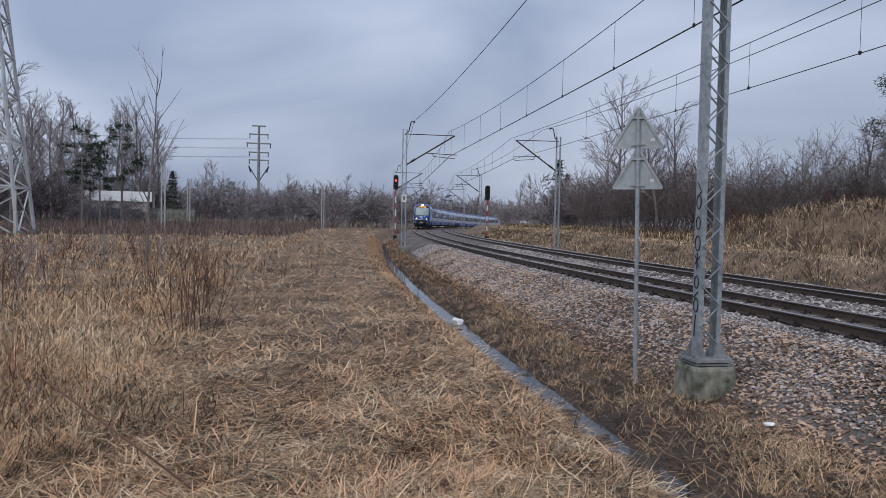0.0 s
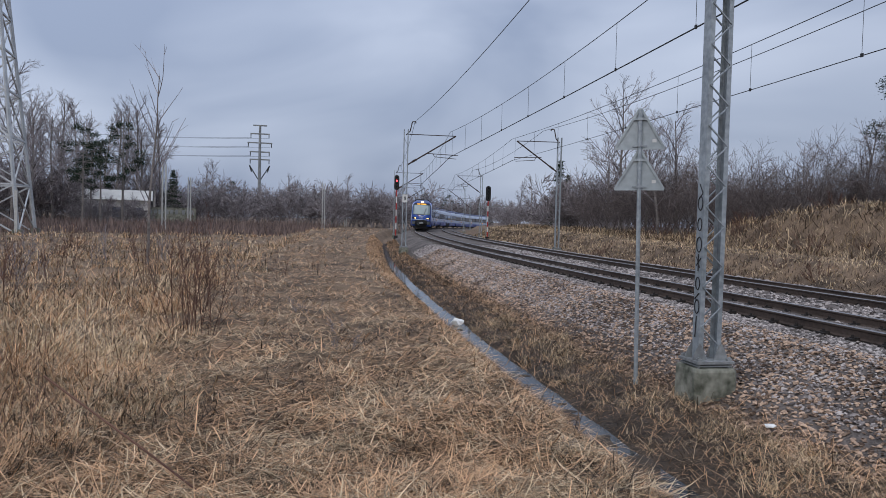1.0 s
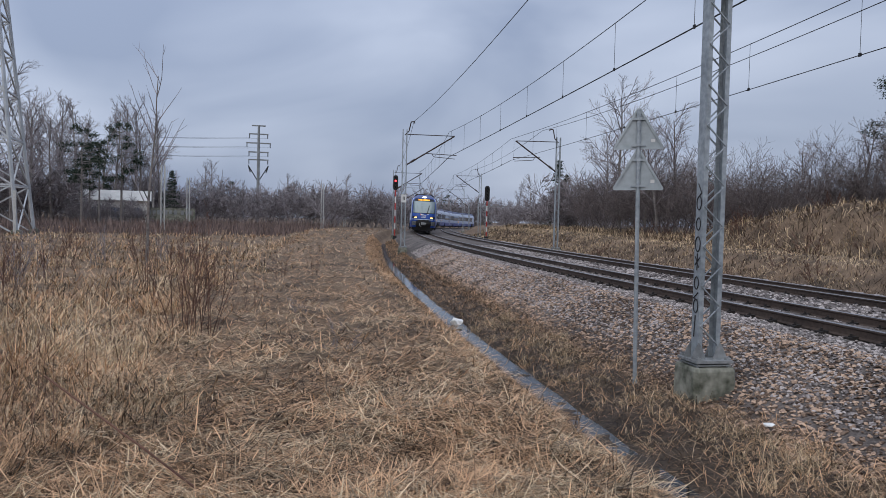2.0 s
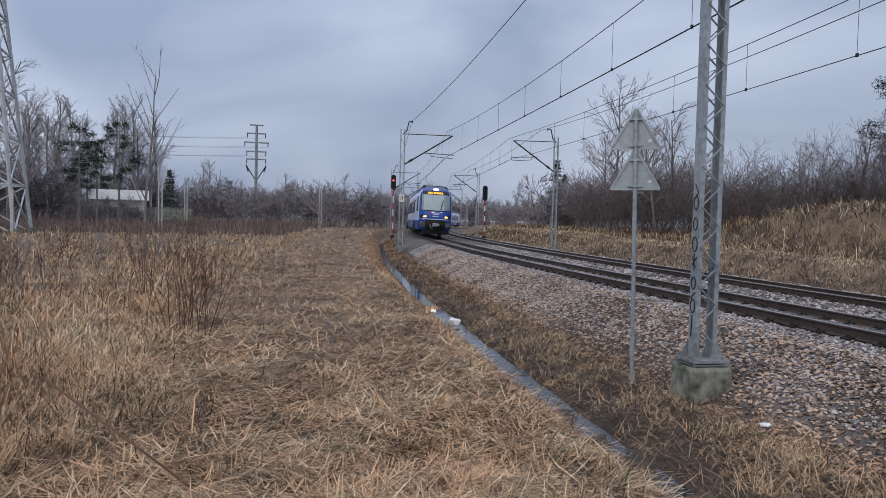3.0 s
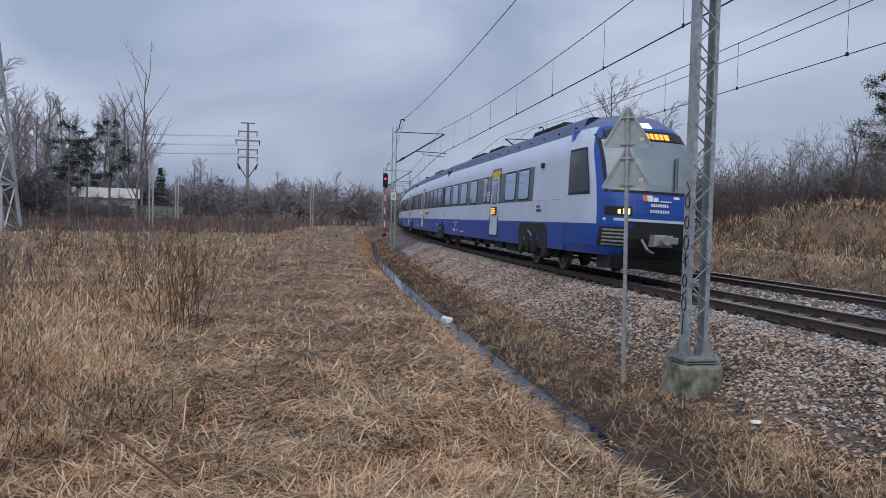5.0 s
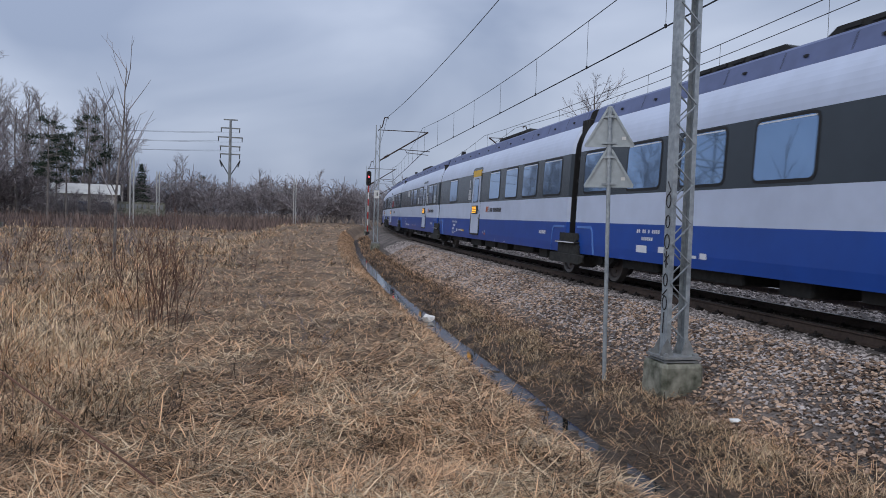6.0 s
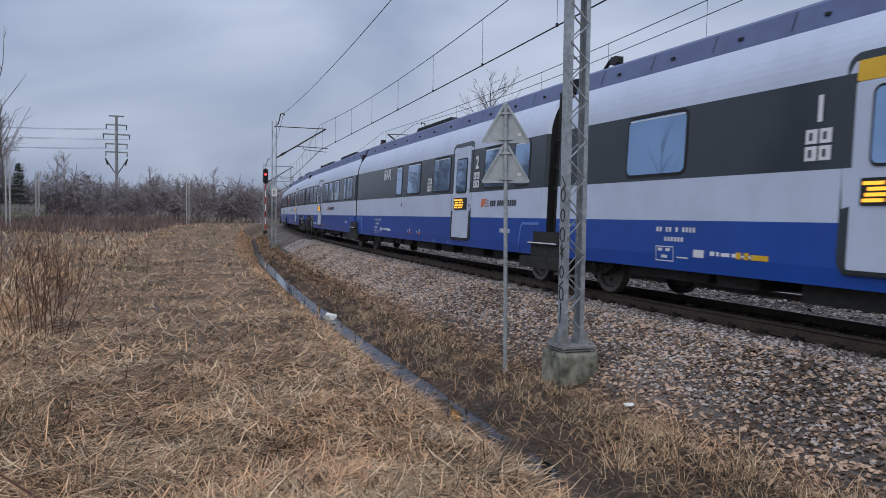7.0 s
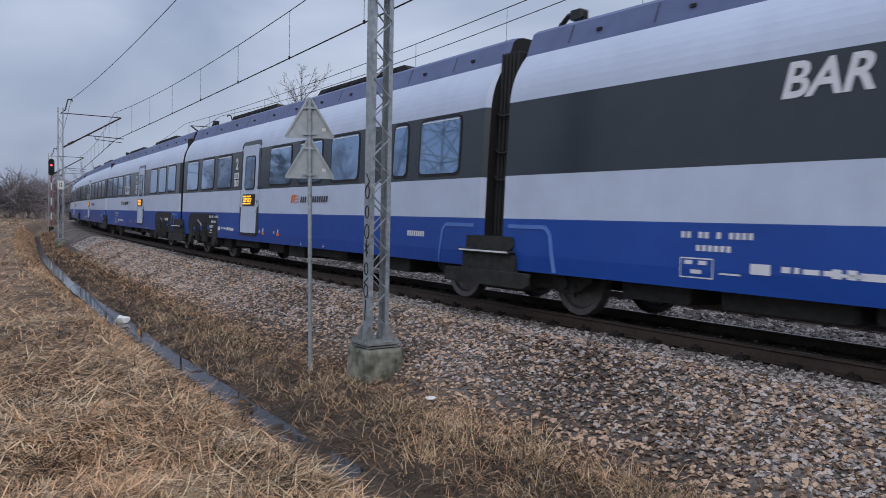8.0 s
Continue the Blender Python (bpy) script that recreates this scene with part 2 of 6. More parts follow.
PROFILE_Z = np.array([0.0, 0.0, 0.0, -0.03, -0.08, -0.34, -0.66, -0.84, -0.84, -0.70, -0.64, -0.61, -0.57, 0.10, 0.12, 0.05, -0.28, -0.30, -0.12, 0.55, 0.62, 0.72])


def ditch_shift(s):
    return np.clip((np.asarray(s, float) - 5) * 0.021, 0, 1.05)


def smooth(a, b, x):
    u = np.clip((x - a) / (b - a), 0, 1)
    return u * u * (3 - 2 * u)


def ground_z(s, o, rough=True):
    s, o = np.asarray(s, float), np.asarray(o, float)
    sh = ditch_shift(s) * (1 - smooth(-3.4, -2.4, o)) * (1 - smooth(-9.0, -30.0, o))
    z = np.interp(o - sh, PROFILE_O, PROFILE_Z)
    bank = smooth(12.3, 15.2, o) * smooth(46, 30, s) * 1.95 + smooth(8, 11, o) * smooth(25, 60, s) * 0.38
    z = z + bank + grade(s) * smooth(-30, -9, o)
    if rough:
        soft = np.where((o > -2.6) & (o < 6.6), 0.12, 1.0)
        near = np.where((o > -5.6) & (o < -2.6), 0.45, 1.0)
        z = z + soft * near * (0.05 * waves(s, o, 2.6, 3) + 0.025 * waves(s, o, 0.9, 4)) + np.where(o < -9.5, 0.07 * waves(s, o, 6.5, 5), 0)
        z = z + smooth(12.0, 14.0, o) * (0.16 * waves(s, o, 5.0, 8) + 0.08 * waves(s, o, 1.8, 9))
        z = z + smooth(-40, -160, o) * 0.5 * waves(s, o, 60, 6)
    return z


def ground_at(x, y):
    s, o = to_line(np.array([x]), np.array([y]))
    return float(ground_z(s, o)[0])


def around(azimuth, distance):
    """A place on the ground by its bearing (degrees to the right of straight ahead) and distance from the camera."""
    x, y = distance * math.sin(radians(azimuth)), distance * math.cos(radians(azimuth))
    return x, y, ground_at(x, y)


# ---------------------------------------------------------------- mesh tools


def mesh_of(name, verts, faces, mats, idx=None, soft=False):
    """verts: n x 3; faces: list of arrays (m x 3 or m x 4)."""
    me = bpy.data.meshes.new(name)
    verts = np.ascontiguousarray(verts, dtype=np.float32)
    faces = [np.asarray(f, dtype=np.int32) for f in faces if len(f)]
    me.vertices.add(len(verts))
    me.vertices.foreach_set("co", verts.ravel())
    loops = np.concatenate([f.ravel() for f in faces])
    counts = np.concatenate([np.full(len(f), f.shape[1], np.int32) for f in faces])
    starts = np.concatenate([[0], np.cumsum(counts)[:-1]]).astype(np.int32)
    me.loops.add(len(loops))
    me.loops.foreach_set("vertex_index", loops)
    me.polygons.add(len(counts))
    me.polygons.foreach_set("loop_start", starts)
    for m in mats if isinstance(mats, (list, tuple)) else [mats]:
        me.materials.append(m)
    if idx is not None:
        me.polygons.foreach_set("material_index", np.asarray(idx, np.int32))
    me.update(calc_edges=True)
    me.validate()
    me.polygons.foreach_set("use_smooth", np.full(len(counts), bool(soft)))
    return me


def ribbons(p0, p1, r0, r1, seed=1):
    """Thin flat slips for fine twigs, each turned at random."""
    p0, p1 = np.asarray(p0, float), np.asarray(p1, float)
    d = p1 - p0
    u = np.cross(d, np.random.RandomState(seed).normal(0, 1, d.shape))
    u /= np.maximum(np.linalg.norm(u, axis=1, keepdims=True), 1e-9)
    V = np.stack([p0 - u * r0[:, None], p0 + u * r0[:, None], p1 + u * r1[:, None], p1 - u * r1[:, None]], 1)
    return V.reshape(-1, 3), (np.arange(len(d)) * 4)[:, None] + np.array([[0, 1, 2, 3]])


def tubes(p0, p1, r0, r1, sides=3):
    """Open tapered tubes as quads."""
    p0, p1 = np.asarray(p0, float).reshape(-1, 3), np.asarray(p1, float).reshape(-1, 3)
    n = len(p0)
    r0, r1 = np.broadcast_to(np.asarray(r0, float), (n,)), np.broadcast_to(np.asarray(r1, float), (n,))
    d = p1 - p0
    d = d / np.maximum(np.linalg.norm(d, axis=1, keepdims=True), 1e-9)
    ref = np.where(np.abs(d[:, 2:3]) > 0.9, np.array([[1.0, 0, 0]]), np.array([[0, 0, 1.0]]))
    u = np.cross(d, ref)
    u /= np.maximum(np.linalg.norm(u, axis=1, keepdims=True), 1e-9)
    v = np.cross(d, u)
    V = np.zeros((n, 2 * sides, 3))
    for i in range(sides):
        a = 2 * math.pi * i / sides
        w = math.cos(a) * u + math.sin(a) * v
        V[:, i] = p0 + w * r0[:, None]
        V[:, sides + i] = p1 + w * r1[:, None]
    base = (np.arange(n) * 2 * sides)[:, None]
    F = [base + np.array([[i, (i + 1) % sides, sides + (i + 1) % sides, sides + i]]) for i in range(sides)]
    return V.reshape(-1, 3), np.concatenate(F)


class Build:
    """Gathers boxes, beams, tubes, prisms into one mesh."""

    def __init__(self):
        self.v, self.f, self.m, self.n = [], [], [], 0

    def add(self, verts, faces, mat=0):
        verts = np.asarray(verts, float).reshape(-1, 3)
        for f in faces:
            self.f.append(np.asarray(f, int) + self.n)
            self.m.append(np.full(len(f), mat))
        self.v.append(verts)
        self.n += len(verts)
        return self

    def box(self, x0, x1, y0, y1, z0, z1, mat=0, m=None, bevel=0.0):
        b = bevel
        if b:
            xs, out = (x0, x0 + b, x1 - b, x1), []
            V, F = [], []
            for x, i in ((x0, b), (x0 + b, 0), (x1 - b, 0), (x1, b)):
                V += [(x, y0 + i, z0 + b if i else z0 + 0), (x, y1 - i, z0 + b if i else z0), (x, y1 - i, z1 - b if i else z1), (x, y0 + i, z1 - b if i else z1)]
            for k in range(3):
                for j in range(4):
                    F.append((4 * k + j, 4 * k + (j + 1) % 4, 4 * k + 4 + (j + 1) % 4, 4 * k + 4 + j))
            F += [(3, 2, 1, 0), (12, 13, 14, 15)]
        else:
            V = [(x, y, z) for x in (x0, x1) for y in (y0, y1) for z in (z0, z1)]
            F = [(0, 1, 3, 2), (4, 6, 7, 5), (0, 4, 5, 1), (2, 3, 7, 6), (0, 2, 6, 4), (1, 5, 7, 3)]
        V = np.array(V, float)
        if m is not None:
            V = np.array([m @ Vector(p) for p in V])
        return self.add(V, [np.array(F)], mat)

    def beam(self, a, b, w, h, mat=0, up=(0, 0, 1)):
        a, b = Vector(a), Vector(b)
        d = (b - a)
        L = d.length
        d.normalize()
        u = d.cross(Vector(up))
        if u.length < 1e-4:
            u = d.cross(Vector((1, 0, 0)))
        u.normalize()
        v = u.cross(d)
        m = Matrix((d, u, v)).transposed().to_4x4()
        m.translation = a
        return self.box(0, L, -w / 2, w / 2, -h / 2, h / 2, mat, m)

    def tube(self, a, b, r0, r1=None, sides=8, mat=0, cap=True):
        V, F = tubes([a], [b], r0, r0 if r1 is None else r1, sides)
        fs = [F]
        if cap:
            fs.append(np.array([list(range(sides))[::-1]]))
            fs.append(np.array([list(range(sides, 2 * sides))]))
        return self.add(V, fs, mat)

    def path(self, pts, r, sides=6, mat=0):
        pts = np.asarray(pts, float)
        V, F = tubes(pts[:-1], pts[1:], r, r, sides)
        return self.add(V, [F], mat)

    def prism(self, outline, y0, y1, mat=0, m=None):
        """outline of (x, z) points, extruded along y."""
        n = len(outline)
        V = np.array([(x, y0, z) for x, z in outline] + [(x, y1, z) for x, z in outline], float)
        if m is not None:
            V = np.array([m @ Vector(p) for p in V])
        F = np.array([(i, (i + 1) % n, n + (i + 1) % n, n + i) for i in range(n)])
        return self.add(V, [F, np.array([list(range(n))[::-1]]), np.array([list(range(n, 2 * n))])], mat)

    def rise(self, outline, z0, z1, mat=0):
        """outline of (x, y) points, extruded upward."""
        n = len(outline)
        V = [(x, y, z0) for x, y in outline] + [(x, y, z1) for x, y in outline]
        F = np.array([(i, (i + 1) % n, n + (i + 1) % n, n + i) for i in range(n)])
        return self.add(V, [F, np.array([list(range(n))[::-1]]), np.array([list(range(n, 2 * n))])], mat)

    def mesh(self, name, mats, soft=False):
        # faces of one vertex count are kept together, in order
        return mesh_of(name, np.concatenate(self.v), self.f, mats, np.concatenate(self.m), soft)


def thing(name, label, category, m=None, group="", kind=""):
    ob = new(name)
    ob.empty_display_size = 0.2
    ob.matrix_basis = m or Matrix()
    return tagged(ob, label, category, group, kind)


def part(name, built, mats, parent, label="", m=None, soft=False):
    me = built if isinstance(built, bpy.types.Mesh) else built.mesh(name, mats, soft)
    ob = new(name, me)
    ob.parent = parent
    if m is not None:
        ob.matrix_basis = m
    if label:
        tagged(ob, label)
    return ob


def solid(name, built, mats, label, category, m=None, group="", kind="", soft=False):
    me = built if isinstance(built, bpy.types.Mesh) else built.mesh(name, mats, soft)
    ob = new(name, me)
    if m is not None:
        ob.matrix_basis = m
    return tagged(ob, label, category, group, kind)


def text_mesh(body, size, depth=0.002, bold=0.0):
    cu = bpy.data.curves.new("lettering", "FONT")
    cu.body, cu.size, cu.extrude, cu.offset = body, size, depth, bold
    cu.align_x, cu.align_y = "CENTER", "CENTER"
    tmp = bpy.data.objects.new("lettering", cu)
    scene.collection.objects.link(tmp)
    dg = bpy.context.evaluated_depsgraph_get()
    me = bpy.data.meshes.new_from_object(tmp.evaluated_get(dg))
    bpy.data.objects.remove(tmp)
    bpy.data.curves.remove(cu)
    return me


def rounded(x0, x1, z0, z1, r, k=4):
    pts = []
    for cx, cz, a0 in ((x1 - r, z0 + r, -90), (x1 - r, z1 - r, 0), (x0 + r, z1 - r, 90), (x0 + r, z0 + r, 180)):
        for i in range(k + 1):
            a = radians(a0 + 90 * i / k)
            pts.append((cx + r * math.cos(a), cz + r * math.sin(a)))
    return pts
# ---------------------------------------------------------------- ground, ballast, water


def strip(s_list, o_list, z_of, name, mat, soft=True):
    S, O = np.meshgrid(s_list, o_list, indexing="ij")
    X, Y = line_xy(S, O)
    Z = z_of(S, O)
    V = np.stack([X, Y, Z], -1).reshape(-1, 3)
    a, b = S.shape
    i = np.arange(a - 1)[:, None] * b + np.arange(b - 1)[None, :]
    F = np.stack([i, i + b, i + b + 1, i + 1], -1).reshape(-1, 4)
    return mesh_of(name, V, [F], mat, soft=soft)


S_GROUND = np.concatenate([[-400, -300, -200, -120, -80, -50, -30, -20], np.arange(-14, 40, 0.25), np.arange(40, 90, 1.0), np.arange(90, 200, 5), [220, 260, 320, 400, 520, 700, 900, 1150]])
O_GROUND = np.concatenate([[-900, -500, -300, -200, -150, -120, -100, -85, -70, -60, -52, -45], np.arange(-40, -12, 1.0), np.arange(-12, -6.4, 0.3),
                           np.arange(-6.4, -2.2, 0.12), [-1.8, -1.0, 0, 2.7, 5.4, 6.3], np.arange(6.6, 16, 0.3), np.arange(16, 30, 1.0), [34, 40, 50, 70, 100, 150, 220, 300]])


def under_z(S, O):
    return ground_z(S, O) - np.where((O > -2.45) & (O < 6.5), 0.14, 0.0)


tagged(new("ground", strip(S_GROUND, O_GROUND, under_z, "ground", M_SOIL)), "brown winter meadow soil beside a railway embankment", "ground", kind="structure")


def bed_z(S, O):
    return ground_z(S, O) - 0.02 * smooth(-2.3, -2.75, O) - 0.1 * (O < -2.7) - 0.1 * (O > 7.0)


S_BED = np.concatenate([np.arange(-60, -12, 3.0), np.arange(-12, 45, 0.3), np.arange(45, 400, 2.0)])
O_BED = np.concatenate([[-2.78], np.arange(-2.7, -0.7, 0.14), np.arange(-0.6, 6.4, 0.35), [6.6, 6.9, 7.1, 7.2]])
tagged(new("ballast", strip(S_BED, O_BED, bed_z, "ballast", M_BALLAST)), "grey and reddish crushed-stone ballast bed of two tracks", "ballast", kind="structure")

WATER_Z = -0.765


def mud_z(S, O):
    """The bed of the ditch: lumps of mud break the water, the more the nearer to the camera."""
    c = -4.33 + ditch_shift(S)
    bed = np.exp(-((O - c) / 0.30) ** 2)
    lumps = 0.055 * waves(S, O, 0.9, 61) + 0.03 * waves(S, O, 0.33, 62)
    return ground_z(S, O) + 0.012 + bed * (lumps + 0.085 - 0.085 * smooth(6, 13, S)) + 0.02 * (1 - bed) * waves(S, O, 0.25, 65)


S_MUD = np.concatenate([np.arange(-12, 22, 0.1), np.arange(22, 75, 0.5)])


def mud():
    O = np.arange(-0.62, 1.52, 0.06)
    S, D = np.meshgrid(S_MUD, O, indexing="ij")
    W = -4.33 + ditch_shift(S) + D * (1.0 + 0.12 * waves(S, S * 0, 1.1, 64))
    X, Y = line_xy(S, W)
    Z = mud_z(S, W) - 0.05 * ((D < -0.58) | (D > 1.42))
    a, b = S.shape
    i = np.arange(a - 1)[:, None] * b + np.arange(b - 1)[None, :]
    F = np.stack([i, i + b, i + b + 1, i + 1], -1).reshape(-1, 4)
    me = mesh_of("mud", np.stack([X, Y, Z], -1).reshape(-1, 3), [F], M_MUD, soft=True)
    tagged(new("mud", me), "dark wet mud along the bed and bank of a drainage ditch", "mud", kind="structure")


mud()


def water():
    s = np.concatenate([np.arange(-12, 40, 0.3), np.arange(40, 75, 1.0)])
    c = -4.33 + ditch_shift(s)
    w = 0.15 + 0.05 * waves(s, s * 0, 3.1, 11)
    V, F = [], []
    for side in (-1, -0.3, 0.3, 1):
        x, y = line_xy(s, c + side * np.maximum(w, 0.05) * 1.25)
        V.append(np.stack([x, y, np.full_like(x, WATER_Z)], -1))
    n = len(s)
    V = np.concatenate(V)
    for k in range(3):
        i = np.arange(n - 1) + k * n
        F.append(np.stack([i, i + 1, i + n + 1, i + n], -1))
    me = mesh_of("water", V, [np.concatenate(F)], M_WATER, soft=True)
    tagged(new("water", me), "narrow strip of still water in a drainage ditch", "water", kind="structure")


water()

# ---------------------------------------------------------------- tracks
GAUGE = 1.5      # between the middles of the rail heads
RAIL_PROFILE = [(-0.07, -0.16), (0.07, -0.16), (0.07, -0.148), (0.012, -0.13), (0.010, -0.045), (0.036, -0.03), (0.036, -0.006), (0.028, 0.0), (-0.028, 0.0), (-0.036, -0.006), (-0.036, -0.03), (-0.010, -0.045), (-0.012, -0.13), (-0.07, -0.148)]
TRACKS = [(0.0, 0.0, -0.052), (4.0, -0.076, -0.069)]     # offset of the outer rail, its level, the fall to the inner rail


def rail_mesh(o, z):
    s = np.concatenate([np.arange(-60, 60, 1.0), np.arange(60, 400, 3.0)])
    n, k = len(s), len(RAIL_PROFILE)
    V = np.zeros((n, k, 3))
    for j, (dy, dz) in enumerate(RAIL_PROFILE):
        x, y = line_xy(s, o + dy)
        V[:, j] = np.stack([x, y, RAIL_Z + z + dz + grade(s)], -1)
    i = (np.arange(n - 1) * k)[:, None]
    F, M = [], []
    for j in range(k):
        F.append(i + np.array([[j, (j + 1) % k, k + (j + 1) % k, k + j]]))
        M.append(np.full(n - 1, 1 if j in (6, 7, 8) else 0))
    return mesh_of("rail", V.reshape(-1, 3), [np.concatenate(F)], [M_RAIL, M_RAILTOP], np.concatenate(M))


def sleeper_mesh():
    b = Build()
    b.prism([(-1.30, -0.2), (1.30, -0.2), (1.28, -0.02), (1.0, 0.0), (0.5, 0.0), (0.3, -0.04), (-0.3, -0.04), (-0.5, 0.0), (-1.0, 0.0), (-1.28, -0.02)], -0.13, 0.13)
    return b.mesh("sleeper", [M_SLEEPER])


def clip_mesh():
    b = Build()
    for sd in (-1, 1):
        b.box(sd * 0.13 - 0.055, sd * 0.13 + 0.055, -0.075, 0.075, 0.0, 0.035)
        b.tube((sd * 0.125, -0.0, 0.03), (sd * 0.125, 0.0, 0.085), 0.022, 0.018, 6)
        b.box(sd * 0.10 - 0.03, sd * 0.10 + 0.045, -0.06, 0.06, 0.03, 0.05)
    return b.mesh("rail_clip", [M_CLIP])


SLEEPER, CLIP = sleeper_mesh(), clip_mesh()
for o, z, fall in TRACKS:
    tr = thing("railway_track", "rusty steel rails on concrete sleepers in stone ballast", "railway track", group="parallel tracks", kind="structure")
    for k, (oo, zz) in enumerate(((o, z), (o + GAUGE, z + fall))):
        part("rail", rail_mesh(oo, zz), None, tr)
    tilt = math.degrees(math.atan2(-fall, GAUGE))
    for i in range(230):
        s = -24 + i * 0.6
        m = Matrix.Translation(place(s, o + GAUGE / 2, RAIL_Z + z + fall / 2 - 0.175)) @ pose(0, 0, 0, 0, 0, heading(s) - 90) @ pose(0, 0, 0, 0, tilt, 0)
        part("sleeper", SLEEPER, None, tr, m=m)
        if i < 120:
            for oo, zz in ((o, z), (o + GAUGE, z + fall)):
                m = Matrix.Translation(place(s, oo, RAIL_Z + zz - 0.172)) @ pose(0, 0, 0, 0, 0, heading(s) - 90)
                part("rail_clip", CLIP, None, tr, m=m)


# ---------------------------------------------------------------- loose ballast stones
def stones(name, n, s0, s1, o0, o1, size, mat, label, seed, lift=0.0, fade=None):
    r = np.random.RandomState(seed)
    base = np.array([(1, 0, 0), (-1, 0, 0), (0, 1, 0), (0, -1, 0), (0, 0, 1), (0, 0, -1), (0.6, 0.6, 0.55), (-0.6, 0.6, 0.55), (-0.6, -0.6, 0.55), (0.6, -0.6, 0.55)], float)
    tri = np.array([(0, 2, 6), (2, 1, 7), (1, 3, 8), (3, 0, 9), (6, 2, 4), (2, 7, 4), (7, 1, 4), (1, 8, 4), (8, 3, 4), (3, 9, 4), (9, 0, 4), (0, 6, 4)])
    u = r.uniform(0, 1, n)
    s = s0 + (s1 - s0) * u ** 1.9
    o = r.uniform(o0, o1, n)
    if fade is not None:
        keep = r.uniform(0, 1, n) < fade(s, o)
        s, o = s[keep], o[keep]
        n = len(s)
    x, y = line_xy(s, o)
    z = ground_z(s, o) + lift
    sc = size * r.uniform(0.55, 1.25, n) * (1 + 0.012 * np.maximum(s - 8, 0))
    P = base[None] * (1 + r.uniform(-0.32, 0.32, (n, 10, 1))) * np.stack([sc * r.uniform(0.8, 1.35, n), sc * r.uniform(0.65, 1.0, n), sc * r.uniform(0.5, 0.8, n)], -1)[:, None, :]
    a, b = r.uniform(0, 6.28, n), r.uniform(-0.6, 0.6, n)
    ca, sa, cb, sb = np.cos(a), np.sin(a), np.cos(b), np.sin(b)
    X = P[..., 0] * cb[:, None] - P[..., 2] * sb[:, None]
    Zz = P[..., 0] * sb[:, None] + P[..., 2] * cb[:, None]
    X, Yy = X * ca[:, None] - P[..., 1] * sa[:, None], X * sa[:, None] + P[..., 1] * ca[:, None]
    V = np.stack([X + x[:, None], Yy + y[:, None], Zz + z[:, None] + 0.12 * sc[:, None]], -1).reshape(-1, 3)
    F = (np.arange(n) * 10)[:, None, None] + tri[None]
    ob = new(name, mesh_of(name, V, [F.reshape(-1, 3)], mat))
    return tagged(ob, label, "ballast stones", kind="stuff")


stones("ballast_stones", 25000, 0.5, 46, -2.1, -0.09, 0.0315, M_STONE, "crushed grey stones on the embankment shoulder", 1)
stones("reddish_ballast_stones", 27000, 0.5, 40, -2.85, -0.75, 0.0325, M_STONE_RED, "crushed reddish-brown stones low on the embankment", 2)
stones("track_stones", 6500, 0.5, 48, 1.8, 3.75, 0.043, M_STONE, "crushed grey stones between the two tracks", 3, 0.0)
stones("sleeper_bay_stones", 5000, 0.5, 34, 0.1, 1.4, 0.036, M_STONE, "dark crushed stones between rails", 4, -0.02)
stones("outer_stones", 3500, 2, 60, 5.6, 7.1, 0.045, M_STONE, "crushed stones beyond the far track", 5)
# ---------------------------------------------------------------- masts, wires, signals, signs
SUPPORTS = [8.8, 48.0, 88.0, 128.0, 170.0, 212.0]
NEAR_O, FAR_O = -2.45, 7.6
C1, C2 = GAUGE / 2, 4.0 + GAUGE / 2


def local(s, o, z=0.0):
    """x along the line away from the camera, y towards -o, z up."""
    return Matrix.Translation(place(s, o, z)) @ pose(0, 0, 0, 0, 0, heading(s))


def channel(b, x0, x1, y_web, y_lip, z0, z1, t=0.009):
    """A U-section: web in the plane y_web, two lips to y_lip."""
    w = t if y_lip > y_web else -t
    out = [(x0, y_web), (x1, y_web), (x1, y_lip), (x1 - t, y_lip), (x1 - t, y_web + w), (x0 + t, y_web + w), (x0 + t, y_lip), (x0, y_lip)]
    b.rise(out if w > 0 else out[::-1], z0, z1)


